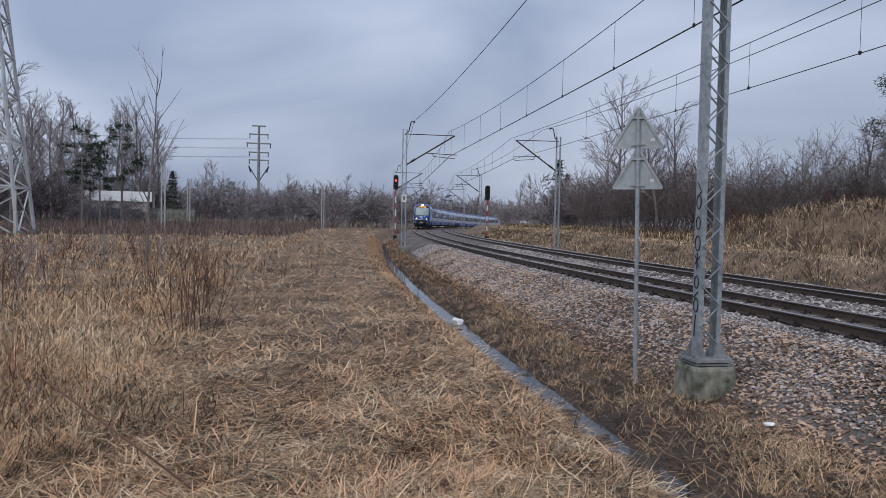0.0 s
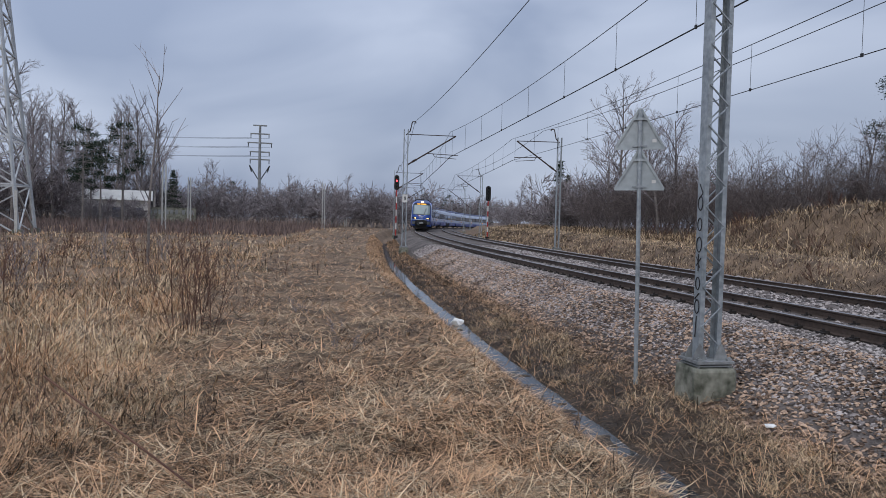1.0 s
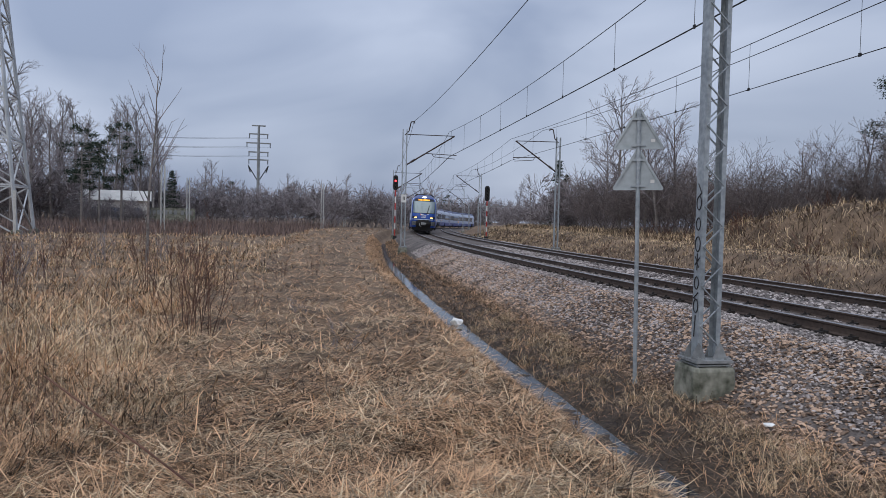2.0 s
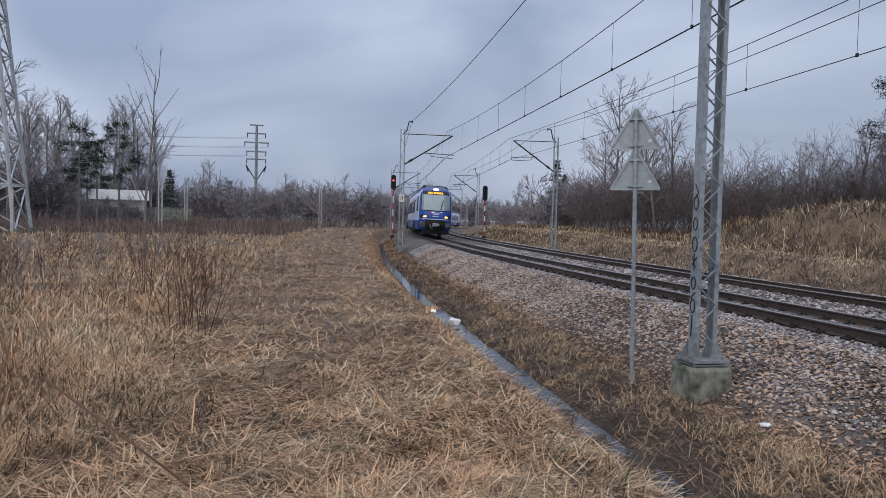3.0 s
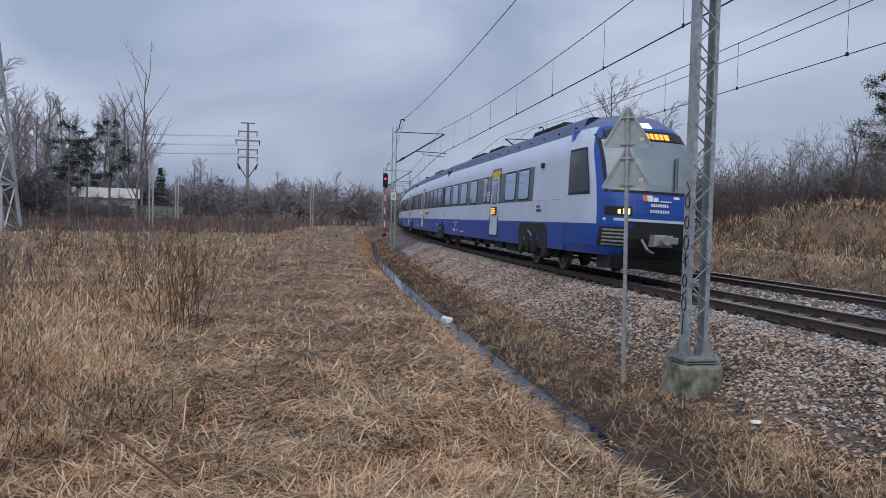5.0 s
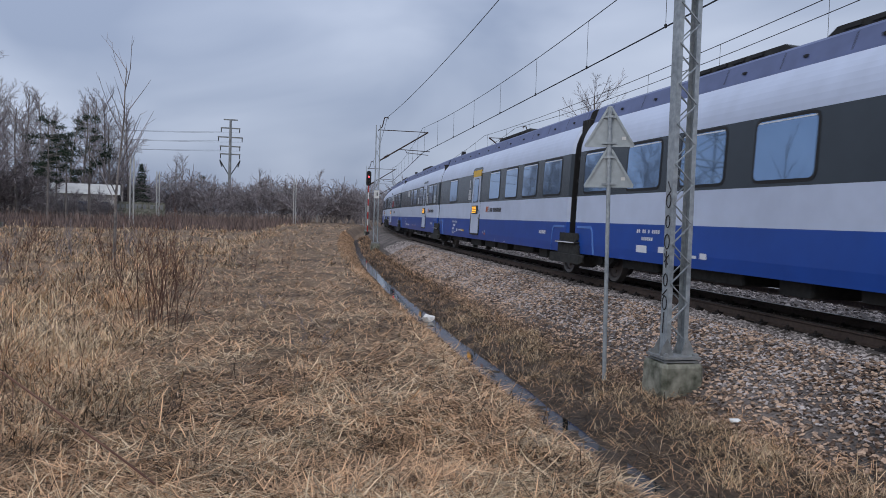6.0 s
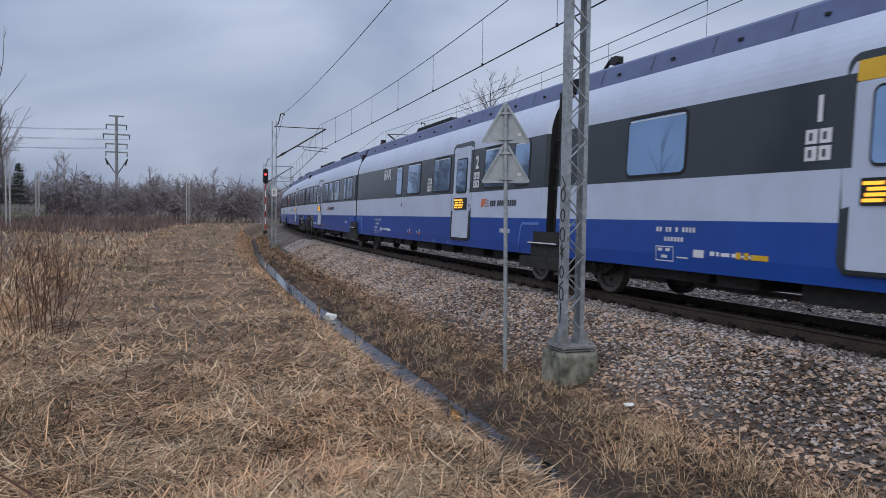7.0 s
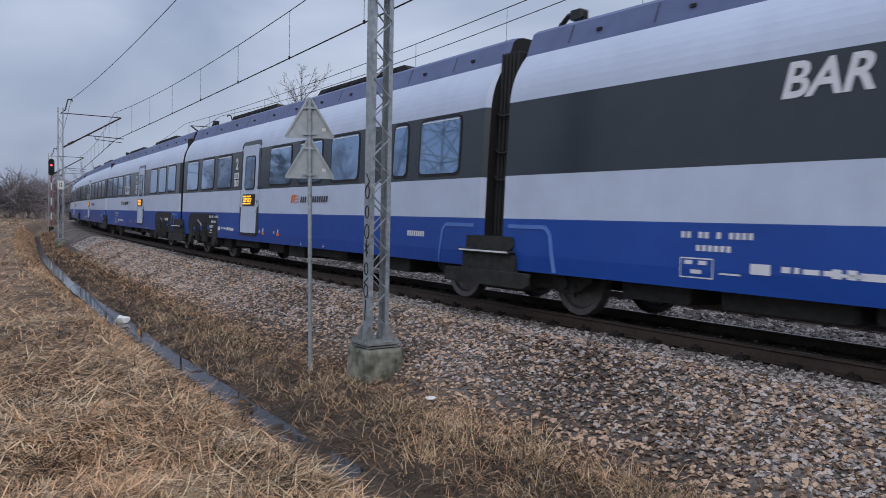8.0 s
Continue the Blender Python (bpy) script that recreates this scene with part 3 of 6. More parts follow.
def lattice_mast(s, o, z0, top, label, to_o, lean=0.0, detailed=False, arms=True):
    base = float(ground_z(np.array([s]), np.array([o]), False)[0] - grade(s))
    ob = thing("catenary_mast", label, "catenary mast", local(s, o), group="masts of the overhead line")
    hx, hy = 0.085, 0.155
    for sg in (-1, 1):
        b = Build()
        channel(b, -hx, hx, sg * hy, sg * (hy - 0.06), z0 + 0.08, top)
        part("channel", b, [M_ZINC], ob)
    pitch = 0.257 if detailed else 0.52
    n = int((top - z0 - 0.4) / pitch)
    for xx in (-hx - 0.006, hx + 0.006):
        for i in range(n):
            z = z0 + 0.25 + i * pitch
            sg = 1 if (i % 2) else -1
            b = Build()
            b.beam((xx, sg * (hy - 0.02), z), (xx, -sg * (hy - 0.02), z + pitch), 0.020, 0.014)
            part("lattice_bar", b, [M_ZINC], ob)
    b = Build()
    b.box(-0.24, 0.24, -0.26, 0.26, z0 + 0.05, z0 + 0.085)
    b.box(-0.22, 0.22, -0.24, 0.24, z0 + 0.012, z0 + 0.03)
    for sx in (-1, 1):
        for sy in (-1, 1):
            b.tube((sx * 0.19, sy * 0.21, z0 - 0.02), (sx * 0.19, sy * 0.21, z0 + 0.13), 0.02, None, 6)
            b.box(sx * 0.19 - 0.03, sx * 0.19 + 0.03, sy * 0.21 - 0.03, sy * 0.21 + 0.03, z0 + 0.085, z0 + 0.115)
    part("base_plate", b, [M_ZINC_OLD], ob)
    if detailed:
        for sy in (-1, 1):
            for xx in (-hx - 0.012, hx + 0.012):
                b = Build()
                b.prism([(-0.10, z0 + 0.085), (0.10, z0 + 0.085), (0.06, z0 + 0.20), (0.0, z0 + 0.30), (-0.06, z0 + 0.20)], xx - 0.005, xx + 0.005, 0, Matrix.Translation((0, sy * 0.15, 0)) @ pose(0, 0, 0, 0, 0, 90))
                part("gusset_plate", b, [M_ZINC_OLD], ob)
    b = Build()
    g = 0.29
    out = [(-g + 0.05, -g), (g - 0.05, -g), (g, -g + 0.05), (g, g - 0.05), (g - 0.05, g), (-g + 0.05, g), (-g, g - 0.05), (-g, -g + 0.05)]
    lv = [(base - 0.45, 1.04), (z0 - 0.05, 1.0), (z0 - 0.005, 0.95)]
    V = [(x * k, y * k, z) for z, k in lv for x, y in out]
    F = [(i * 8 + j, i * 8 + (j + 1) % 8, (i + 1) * 8 + (j + 1) % 8, (i + 1) * 8 + j) for i in range(2) for j in range(8)]
    b.add(V, [np.array(F), np.array([[16 + j for j in range(8)]])])
    part("foundation_block", b, [M_CONCRETE], ob, "weathered concrete foundation block")
    # arm and its fittings; towards the track
    if arms:
        side = -1 if to_o > o else 1
        reach = abs(to_o - o)
        b = Build()
        b.path([(0, side * 0.1, top - 0.3), (0, side * reach, top - 0.32)], 0.028)
        part("top_tie", b, [M_RUST], ob)
        b = Build()
        b.path([(0, side * 0.12, top - 2.25), (0, side * reach, top - 0.32)], 0.045, 8)
        part("cantilever_strut", b, [M_RUST], ob)
        b = Build()
        b.path([(0, side * reach * 0.42, RAIL_Z + 5.62), (0, side * (reach + 0.15), RAIL_Z + 5.55)], 0.026)
        b.path([(0, side * reach * 0.55, RAIL_Z + 5.60), (0, side * reach * 0.58, RAIL_Z + 5.42), (0, side * (reach + 0.05), RAIL_Z + 5.32)], 0.02)
        part("registration_arm", b, [M_RUST], ob)
        b = Build()
        for f in (0.1, 0.13, 0.16):
            y0, z00 = side * (0.12 + (reach - 0.12) * f), top - 2.25 + 1.93 * f
            b.tube((-0.01, y0, z00), (0.01, y0 + side * 0.05, z00 + 0.05), 0.075, None, 8)
        part("insulator", b, [M_RUST], ob)
        b = Build()
        b.path([(0, 0, top - 0.35), (0, side * 0.25, top - 0.1), (0, side * 0.38, top + 0.5), (0, side * 0.6, top + 0.52), (0, side * 0.6, top + 0.40)], 0.035)
        part("feeder_bracket", b, [M_RUST], ob)
    return ob


for i, s in enumerate(SUPPORTS):
    near = i == 0
    for o, to in ((NEAR_O, C1), (FAR_O, C2)):
        if near and o == FAR_O:
            continue
        base = float(ground_z(np.array([s]), np.array([o]), False)[0] - grade(s))
        mast = lattice_mast(s, o, -0.14 if o < 0 else base + 0.25, RAIL_Z + (7.1 if o < 0 else 6.95),
                            "galvanised lattice mast with graffiti on a concrete block" if near else "galvanised lattice mast carrying the overhead line", to, detailed=near)
        if near:
            gr = Build()
            y = 0.155 + 0.004

            def stroke(pts):
                gr.path([(x, y, z) for x, z in pts], 0.009, 4)
            for z, r in ((1.95, 0.055), (1.68, 0.05), (1.42, 0.06), (0.62, 0.055), (0.92, 0.05)):
                stroke([(r * math.cos(a), z + 1.6 * r * math.sin(a)) for a in np.linspace(0, 6.28, 13)])
            stroke([(0.03, 2.2), (-0.05, 2.08), (0.05, 2.0)])
            stroke([(-0.06, 1.25), (0.05, 1.15)])
            stroke([(0.05, 1.26), (-0.04, 1.12)])
            stroke([(0.0, 1.3), (0.0, 1.08)])
            stroke([(-0.05, 0.8), (0.06, 0.72), (-0.04, 0.7)])
            stroke([(0.0, 0.5), (0.02, 0.22)])
            tagged(part("graffiti", gr, [M_INK], mast, "black spray-paint scrawl"), kind="stuff")
        if i == 1 and o < 0:
            b = Build()
            b.box(-0.16, -0.14, -0.16, 0.16, 2.75, 3.25)
            bd = part("number_board", b, [M_WHITE], mast, "white mast board")
            b = Build()
            b.box(-0.166, -0.161, -0.06, -0.02, 2.9, 3.12)
            b.box(-0.166, -0.161, 0.02, 0.06, 2.9, 3.12)
            part("board_mark", b, [M_INK], bd)


def wire_point(o, s, ends, sag):
    """A wire that runs straight from support to support and sags between them; ends: its height at each support."""
    ss = [-46.0] + SUPPORTS
    zz = [ends[0]] + list(ends) + [ends[-1]] * len(ss)
    k = max(i for i in range(len(ss) - 1) if ss[i] <= s)
    u = (s - ss[k]) / (ss[k + 1] - ss[k])
    p = place(ss[k], o).lerp(place(ss[k + 1], o), u)
    return (p.x, p.y, p.z + RAIL_Z + zz[k] + (zz[k + 1] - zz[k]) * u - sag * 4 * u * (1 - u))


def span(name, o, ends, sag, r, label):
    b = Build()
    b.path([wire_point(o, s, ends, sag) for s in np.concatenate([np.arange(-46, 90, 2.0), np.arange(90, 212, 4.0)])], r, 5)
    return solid(name, b, [M_WIRE], label, "overhead wire", group="overhead wires")


for o, c_ends, c_sag, m_ends, m_sag, f_o, f_ends, f_sag in ((C1 - 0.35, (5.68, 5.45, 5.4), 0.03, (7.35, 7.05, 6.95), 0.5, -1.9, (8.0, 7.62, 7.6), 0.42),
                                                           (C2 - 0.3, (5.32, 5.35, 5.3), 0.08, (6.8, 6.75, 6.7), 0.3, 6.5, (7.45, 7.35, 7.3), 0.42)):
    span("contact_wire", o, c_ends, c_sag, 0.011, "dark copper contact wire above the track")
    span("contact_wire", o + 0.05, [z + 0.015 for z in c_ends], c_sag, 0.011, "dark copper contact wire above the track")
    span("messenger_wire", o, m_ends, m_sag, 0.012, "dark sagging messenger wire above the track")
    span("feeder_wire", f_o, f_ends, f_sag, 0.013, "dark feeder wire along the mast tops")
    s = -8.0
    while s < 125:
        b = Build()
        p = wire_point(o, s, c_ends, c_sag)
        b.path([p, wire_point(o, s, m_ends, m_sag)], 0.006, 4)
        b.box(p[0] - 0.02, p[0] + 0.02, p[1] - 0.04, p[1] + 0.04, p[2] - 0.03, p[2] + 0.05)
        solid("dropper", b, [M_WIRE], "thin dropper wire between messenger and contact wire", "dropper", group="droppers")
        s += 4.6


def far_portal():
    """The overhead gear far along the line."""
    for s in (255.0, 300.0):
        b = Build()
        b.tube(place(s, -3.2, 0), place(s, -3.2, 8.3), 0.14, 0.12, 8)
        b.tube(place(s, 8.4, 0), place(s, 8.4, 8.3), 0.14, 0.12, 8)
        b.beam(place(s, -3.2, 8.0), place(s, 8.4, 8.0), 0.25, 0.3)
        solid("line_portal", b, [M_ZINC_OLD], "grey steel portal over both tracks far away", "portal", group="portals")


far_portal()


def signal(s, o, top, lit, label):
    ob = thing("railway_signal", label, "railway signal", local(s, o), group="light signals")
    g = float(ground_z(np.array([s]), np.array([o]), False)[0])
    b = Build()
    b.box(-0.22, 0.22, -0.22, 0.22, g - 0.2, g + 0.35, bevel=0.04)
    part("plinth", b, [M_BLACK], ob)
    n = 7
    for i in range(n):
        z0, z1 = g + 0.3 + (top - 1.6 - g - 0.3) * i / n, g + 0.3 + (top - 1.6 - g - 0.3) * (i + 1) / n
        b = Build()
        b.tube((0, 0, z0), (0, 0, z1), 0.06, None, 10)
        part("pole_band", b, [M_WHITE if i % 2 else M_RED], ob)
    b = Build()
    b.prism(rounded(-0.27, 0.27, top - 1.62, top, 0.25, 6), -0.04, 0.04, 0, pose(0, 0, 0, 0, 0, 90))
    b.box(0.04, 0.30, -0.17, 0.17, top - 1.5, top - 0.12, bevel=0.04)
    hd = part("signal_head", b, [M_BLACK], ob, "black rounded signal head")
    for k, z in enumerate((top - 0.28, top - 0.62, top - 0.96, top - 1.3)):
        b = Build()
        b.tube((-0.045, 0, z), (-0.06, 0, z), 0.10, None, 12)
        b2 = Build()
        b2.tube((-0.04, 0, z + 0.02), (-0.20, 0, z + 0.03), 0.13, 0.125, 12, cap=False)
        part("lens", b, [M_SIGNAL_RED if lit and k == 1 else M_LENS], hd)
        part("hood", b2, [M_BLACK], hd)
    b = Build()
    for i in range(12):
        b.box(0.20, 0.23, -0.16, 0.16, g + 0.6 + i * 0.3, g + 0.62 + i * 0.3)
    b.box(0.20, 0.23, -0.19, -0.16, g + 0.3, g + 4.4)
    b.box(0.20, 0.23, 0.16, 0.19, g + 0.3, g + 4.4)
    part("ladder", b, [M_ZINC_OLD], ob)
    return ob


signal(82.0, -2.25, 6.45, True, "red-lit railway signal on a red and white striped pole")
signal(80.0, 7.55, 5.45, False, "dark railway signal on a red and white striped pole")


def warning_sign():
    s, o = 9.8, -2.95
    m = Matrix.Translation(place(s, o, 0)) @ pose(0, 0, 0, 0, -0.9, -12)
    ob = thing("railway_sign", "two grey triangular railway signs on a steel pole, seen from behind", "railway sign", m)
    g = float(ground_z(np.array([s]), np.array([o]), False)[0])
    b = Build()
    b.tube((0, -0.04, g - 0.3), (0, -0.04, 3.26), 0.030, None, 10)
    part("pole", b, [M_ZINC], ob)
    for top in (3.29, 2.72):
        h, w = 0.58, 0.335
        r = 0.03
        z0 = top - h
        out = [(-w, z0), (w, z0), (w + 0.012, z0 + 0.03), (0.03, top - 0.01), (0, top), (-0.03, top - 0.01), (-w - 0.012, z0 + 0.03)]
        b = Build()
        b.prism(out, 0.0, 0.006)
        pl = part("triangle_plate", b, [M_SIGNBACK], ob)
        for p, q in (((-w, z0 + 0.012), (w, z0 + 0.012)), ((w - 0.005, z0 + 0.03), (0.012, top - 0.02)), ((-w + 0.005, z0 + 0.03), (-0.012, top - 0.02))):
            b = Build()
            b.beam((p[0], -0.012, p[1]), (q[0], -0.012, q[1]), 0.026, 0.016, up=(0, 1, 0))
            part("folded_edge", b, [M_SIGNBACK], pl)
        for z in (z0 + 0.05, z0 + 0.42):
            b = Build()
            hw = w * (1 - (z - z0) / h) * 0.95
            b.box(-min(hw, 0.1), min(hw, 0.1), -0.03, -0.003, z - 0.012, z + 0.012)
            b.box(-0.042, 0.042, -0.076, -0.028, z - 0.015, z + 0.015)
            part("clamp", b, [M_ZINC], pl)
        b = Build()
        b.box(0.17, 0.225, -0.003, -0.001, z0 + 0.10, z0 + 0.145)
        part("sticker", b, [M_WHITE], pl)


warning_sign()


def litter(s, o, z, seed, size, label, name="plastic_litter", flat=0.4):
    r = random.Random(seed)
    bm = bmesh.new()
    bmesh.ops.create_icosphere(bm, subdivisions=2, radius=size)
    for v in bm.verts:
        v.co *= r.uniform(0.6, 1.15)
        v.co.z *= flat
    me = bpy.data.meshes.new(name)
    bm.to_mesh(me)
    bm.free()
    me.materials.append(M_PLASTIC)
    solid(name, me, None, label, "litter", Matrix.Translation(place(s, o, z)))


litter(16.9, -4.05, WATER_Z + 0.06, 3, 0.15, "crumpled white plastic container lying in the ditch", "plastic_container", 0.75)
litter(7.0, -2.75, -0.44, 4, 0.07, "crumpled white paper litter on the embankment foot", "paper_litter", 0.35)
litter(20.0, 12.6, 0.75, 6, 0.14, "crumpled white plastic bag on the far bank", "plastic_bag", 0.5)


# ---------------------------------------------------------------- power line, buildings and masts across the meadow
def lattice_tower():
    x, y, z = around(-31.4, 62.0)
    ob = thing("power_tower", "tall grey lattice power-line tower standing in the meadow", "power tower", Matrix.Translation((x, y, z - 0.1)) @ pose(0, 0, 0, 0, 0, 18))
    top, w0, w1 = 31.0, 2.95, 0.65

    def half(h):
        return w0 + (w1 - w0) * min(h / 25.0, 1.0)
    levels = [0, 3.4, 6.6, 9.8, 12.6, 15.1, 17.4, 19.5, 21.4, 23.2, 25.0, 27.0, 29.0, 31.0]
    for sx in (-1, 1):
        for sy in (-1, 1):
            for h0, h1 in ((0, 25.0), (25.0, 31.0)):
                b = Build()
                a, c = half(h0), half(h1)
                b.beam((sx * a, sy * a, h0), (sx * c, sy * c, h1), 0.18, 0.18)
                part("leg", b, [M_ZINC_PALE], ob)
            b = Build()
            b.box(sx * w0 - 0.3, sx * w0 + 0.3, sy * w0 - 0.3, sy * w0 + 0.3, -0.4, 0.35, bevel=0.05)
            part("footing", b, [M_CONCRETE], ob)
    for h0, h1 in zip(levels[:-1], levels[1:]):
        a, c = half(h0), half(h1)
        for k in range(4):
            m = pose(0, 0, 0, 0, 0, 90 * k)
            for p, q, w in (((-a, -a, h0), (c, -c, h1), 0.09), ((a, -a, h0), (-c, -c, h1), 0.10), ((-c, -c, h1), (c, -c, h1), 0.12)):
                b = Build()
                b.beam(m @ Vector(p), m @ Vector(q), w, w)
                part("brace", b, [M_ZINC_PALE], ob)
    for h, w in ((21.4, 4.2), (25.0, 5.0), (28.5, 4.0)):
        for sg in (-1, 1):
            b = Build()
            for yy in (-0.5, 0.5):
                b.beam((sg * 0.5, yy, h), (sg * w, 0, h + 0.3), 0.1, 0.1)
                b.beam((sg * 0.5, yy, h + 1.2), (sg * w, 0, h + 0.3), 0.1, 0.1)
            part("crossarm", b, [M_ZINC_PALE], ob)
    b = Build()
    b.box(2.8, 2.97, -3.3, -3.12, 0, 3.0)
    part("leg_guard", b, [M_PALE_CONCRETE], ob)


lattice_tower()


def column_pylon():
    x, y, z = around(-13.67, 175.0)
    ob = thing("power_pylon", "slender grey column pylon with five crossarms far off", "power pylon", Matrix.Translation((x, y, z)) @ pose(0, 0, 0, 0, 0, 14))
    top = 21.8 - z
    b = Build()
    b.tube((0, 0, 0), (0, 0, top), 0.42, 0.26, 10)
    part("column", b, [M_ZINC_OLD], ob)
    for h, w in ((top - 0.05, 1.5), (top - 1.9, 2.1), (top - 3.9, 2.7), (top - 5.9, 2.2), (top - 7.6, 2.2)):
        b = Build()
        b.beam((-w, 0, h), (w, 0, h), 0.2, 0.28)
        ar = part("crossarm", b, [M_ZINC_OLD], ob)
        if w > 1.6:
            for sg in (-1, 1):
                b = Build()
                b.tube((sg * w * 0.93, 0, h), (sg * w * 0.93, 0, h - 0.95), 0.11, None, 6)
                part("insulator", b, [M_RUBBER], ar)
    for sg in (-1, 1):
        b = Build()
        b.beam((sg * 0.3, 0, top - 12.0), (sg * 2.0, 0, top - 9.2), 0.2, 0.2)
        b.tube((sg * 1.7, 0, top - 10.4), (sg * 2.15, 0, top - 8.9), 0.16, None, 6)
        part("cable_support", b, [M_RUBBER], ob)
    x1, y1, z1 = around(-36.0, 205.0)
    for h, w in ((2.6, 1.9), (4.6, 2.4), (6.6, 2.0)):
        for sg in (-1, 1):
            a = Vector((x + sg * w * 0.9, y + sg * w * 0.3, z + top - h - 0.2))
            c = Vector((x1 + sg * w * 0.9, y1 + sg * w * 0.3, z1 + 24.5 - h))
            pts = [tuple(a.lerp(c, u) - Vector((0, 0, 4 * u * (1 - u) * 1.5))) for u in np.linspace(0, 1, 13)]
            b = Build()
            b.path(pts, 0.022, 4)
            solid("power_line", b, [M_WIRE], "thin high-voltage line crossing the sky", "power line", group="power lines")


column_pylon()


def side_mast(az, dist, top, arm, label):
    x, y, z = around(az, dist)
    ob = thing("line_mast", label, "line mast", Matrix.Translation((x, y, z)) @ pose(0, 0, 0, 0, 0, 10), group="masts across the meadow")
    for sg in (-1, 1):
        b = Build()
        b.box(sg * 0.16 - 0.05, sg * 0.16 + 0.05, -0.12, 0.12, 0, top - z)
        part("channel", b, [M_PALE_CONCRETE], ob)
    n = int((top - z) / 0.7)
    for i in range(n):
        b = Build()
        sg = 1 if i % 2 else -1
        b.beam((sg * 0.14, -0.1, i * 0.7), (-sg * 0.14, -0.1, i * 0.7 + 0.7), 0.04, 0.04)
        part("lattice_bar", b, [M_ZINC], ob)
    if arm:
        b = Build()
        b.beam((0, 0, top - z - 2.4), (arm, 0, top - z - 0.4), 0.08, 0.08)
        b.beam((0, 0, top - z - 2.2), (arm * 1.1, 0, top - z - 1.7), 0.05, 0.05)
        part("cantilever", b, [M_ZINC_OLD], ob)


side_mast(-20.21, 80.0, 6.5, 0, "pale concrete line mast across the meadow")
side_mast(-18.51, 104.0, 6.4, 2.6, "pale lattice line mast across the meadow")
side_mast(-9.0, 112.0, 6.6, -3.6, "pale lattice line mast with a cantilever arm")
side_mast(-7.35, 150.0, 5.6, 0, "small lattice line mast far across the meadow")


def house():
    x, y, z = around(-23.3, 112.0)
    ob = thing("house", "low pale house behind bare trees", "house", Matrix.Translation((x, y, z)) @ pose(0, 0, 0, 0, 0, 20))
    b = Build()
    b.box(-4.2, 4.2, -3, 3, -0.3, 3.3)
    wall = part("wall", b, [M_PLASTER], ob)
    b = Build()
    b.prism([(-3.5, 3.3), (3.5, 3.3), (0, 4.7)], -4.6, 4.6, 0, pose(0, 0, 0, 0, 0, 90))
    part("roof", b, [M_PALE_CONCRETE], ob, "pale low-pitched roof")
    for xx in (-2.6, 0.2, 2.8):
        b = Build()
        b.box(xx - 0.6, xx + 0.6, -3.04, -2.98, 1.0, 2.4)
        w = part("window", b, [M_PLASTER], ob)
        b = Build()
        b.box(xx - 0.52, xx + 0.52, -3.06, -3.045, 1.08, 2.32)
        part("pane", b, [M_GLASS], w)


house()


def far_walls():
    x, y, z = around(-20.2, 110.0)
    ob = thing("concrete_fence", "pale concrete panel fence with dark scrawls", "fence", Matrix.Translation((x, y, z)) @ pose(0, 0, 0, 0, 0, 16))
    for i in range(4):
        b = Build()
        b.box(-4.2 + i * 2.1, -2.16 + i * 2.1, -0.05, 0.05, 0.0, 2.5)
        part("panel", b, [M_CONCRETE], ob)
        b = Build()
        for k in range(3):
            b.box(-4.0 + i * 2.1 + k * 0.6, -3.6 + i * 2.1 + k * 0.6, -0.06, -0.052, 1.6 + 0.1 * (k % 2), 2.2)
        part("scrawl", b, [M_ZINC_OLD], ob)
    x, y, z = around(-9.5, 160.0)
    ob = thing("road_barrier", "long pale road barrier at the edge of the wood", "barrier", Matrix.Translation((x, y, z)) @ pose(0, 0, 0, 0, 0, 8))
    for i in range(6):
        b = Build()
        b.box(-14 + i * 3.4, -11.0 + i * 3.4, -0.1, 0.1, 1.9, 2.2)
        part("rail_panel", b, [M_PALE_CONCRETE], ob)
        b = Build()
        b.box(-14 + i * 3.4, -13.8 + i * 3.4, -0.08, 0.08, 0, 2.0)
        part("post", b, [M_ZINC_OLD], ob)


far_walls()
# ---------------------------------------------------------------- the train
# A car's own space: x forward (the way it runs), z up from the rail, y to its other side; the side at -y faces the meadow.
CAR = 17.24
SIDE = [(0, 0.58, 1.385), (0, 0.80, 1.405), (0, 1.31, 1.41), (0, 1.92, 1.41), (0, 2.97, 1.395), (0, 3.07, 1.387), (0, 3.17, 1.371), (0, 3.27, 1.345), (0, 3.37, 1.310), (0, 3.46, 1.268), (0, 3.55, 1.216), (0, 3.62, 1.168), (0, 3.68, 1.122),
        (0, 3.72, 1.11), (0, 4.02, 1.01), (0, 4.08, 0.93), (0, 4.11, 0.82)]
BAND_MATS = [M_CAR_BLUE, M_CAR_WHITE, M_CAR_DARK, M_CAR_ROOF, M_RUBBER]
# band i between level i and i + 1: which paint
BAND = [0, 0, 1, 2, 1, 1, 1, 1, 1, 1, 1, 1, 3, 3, 3, 3]


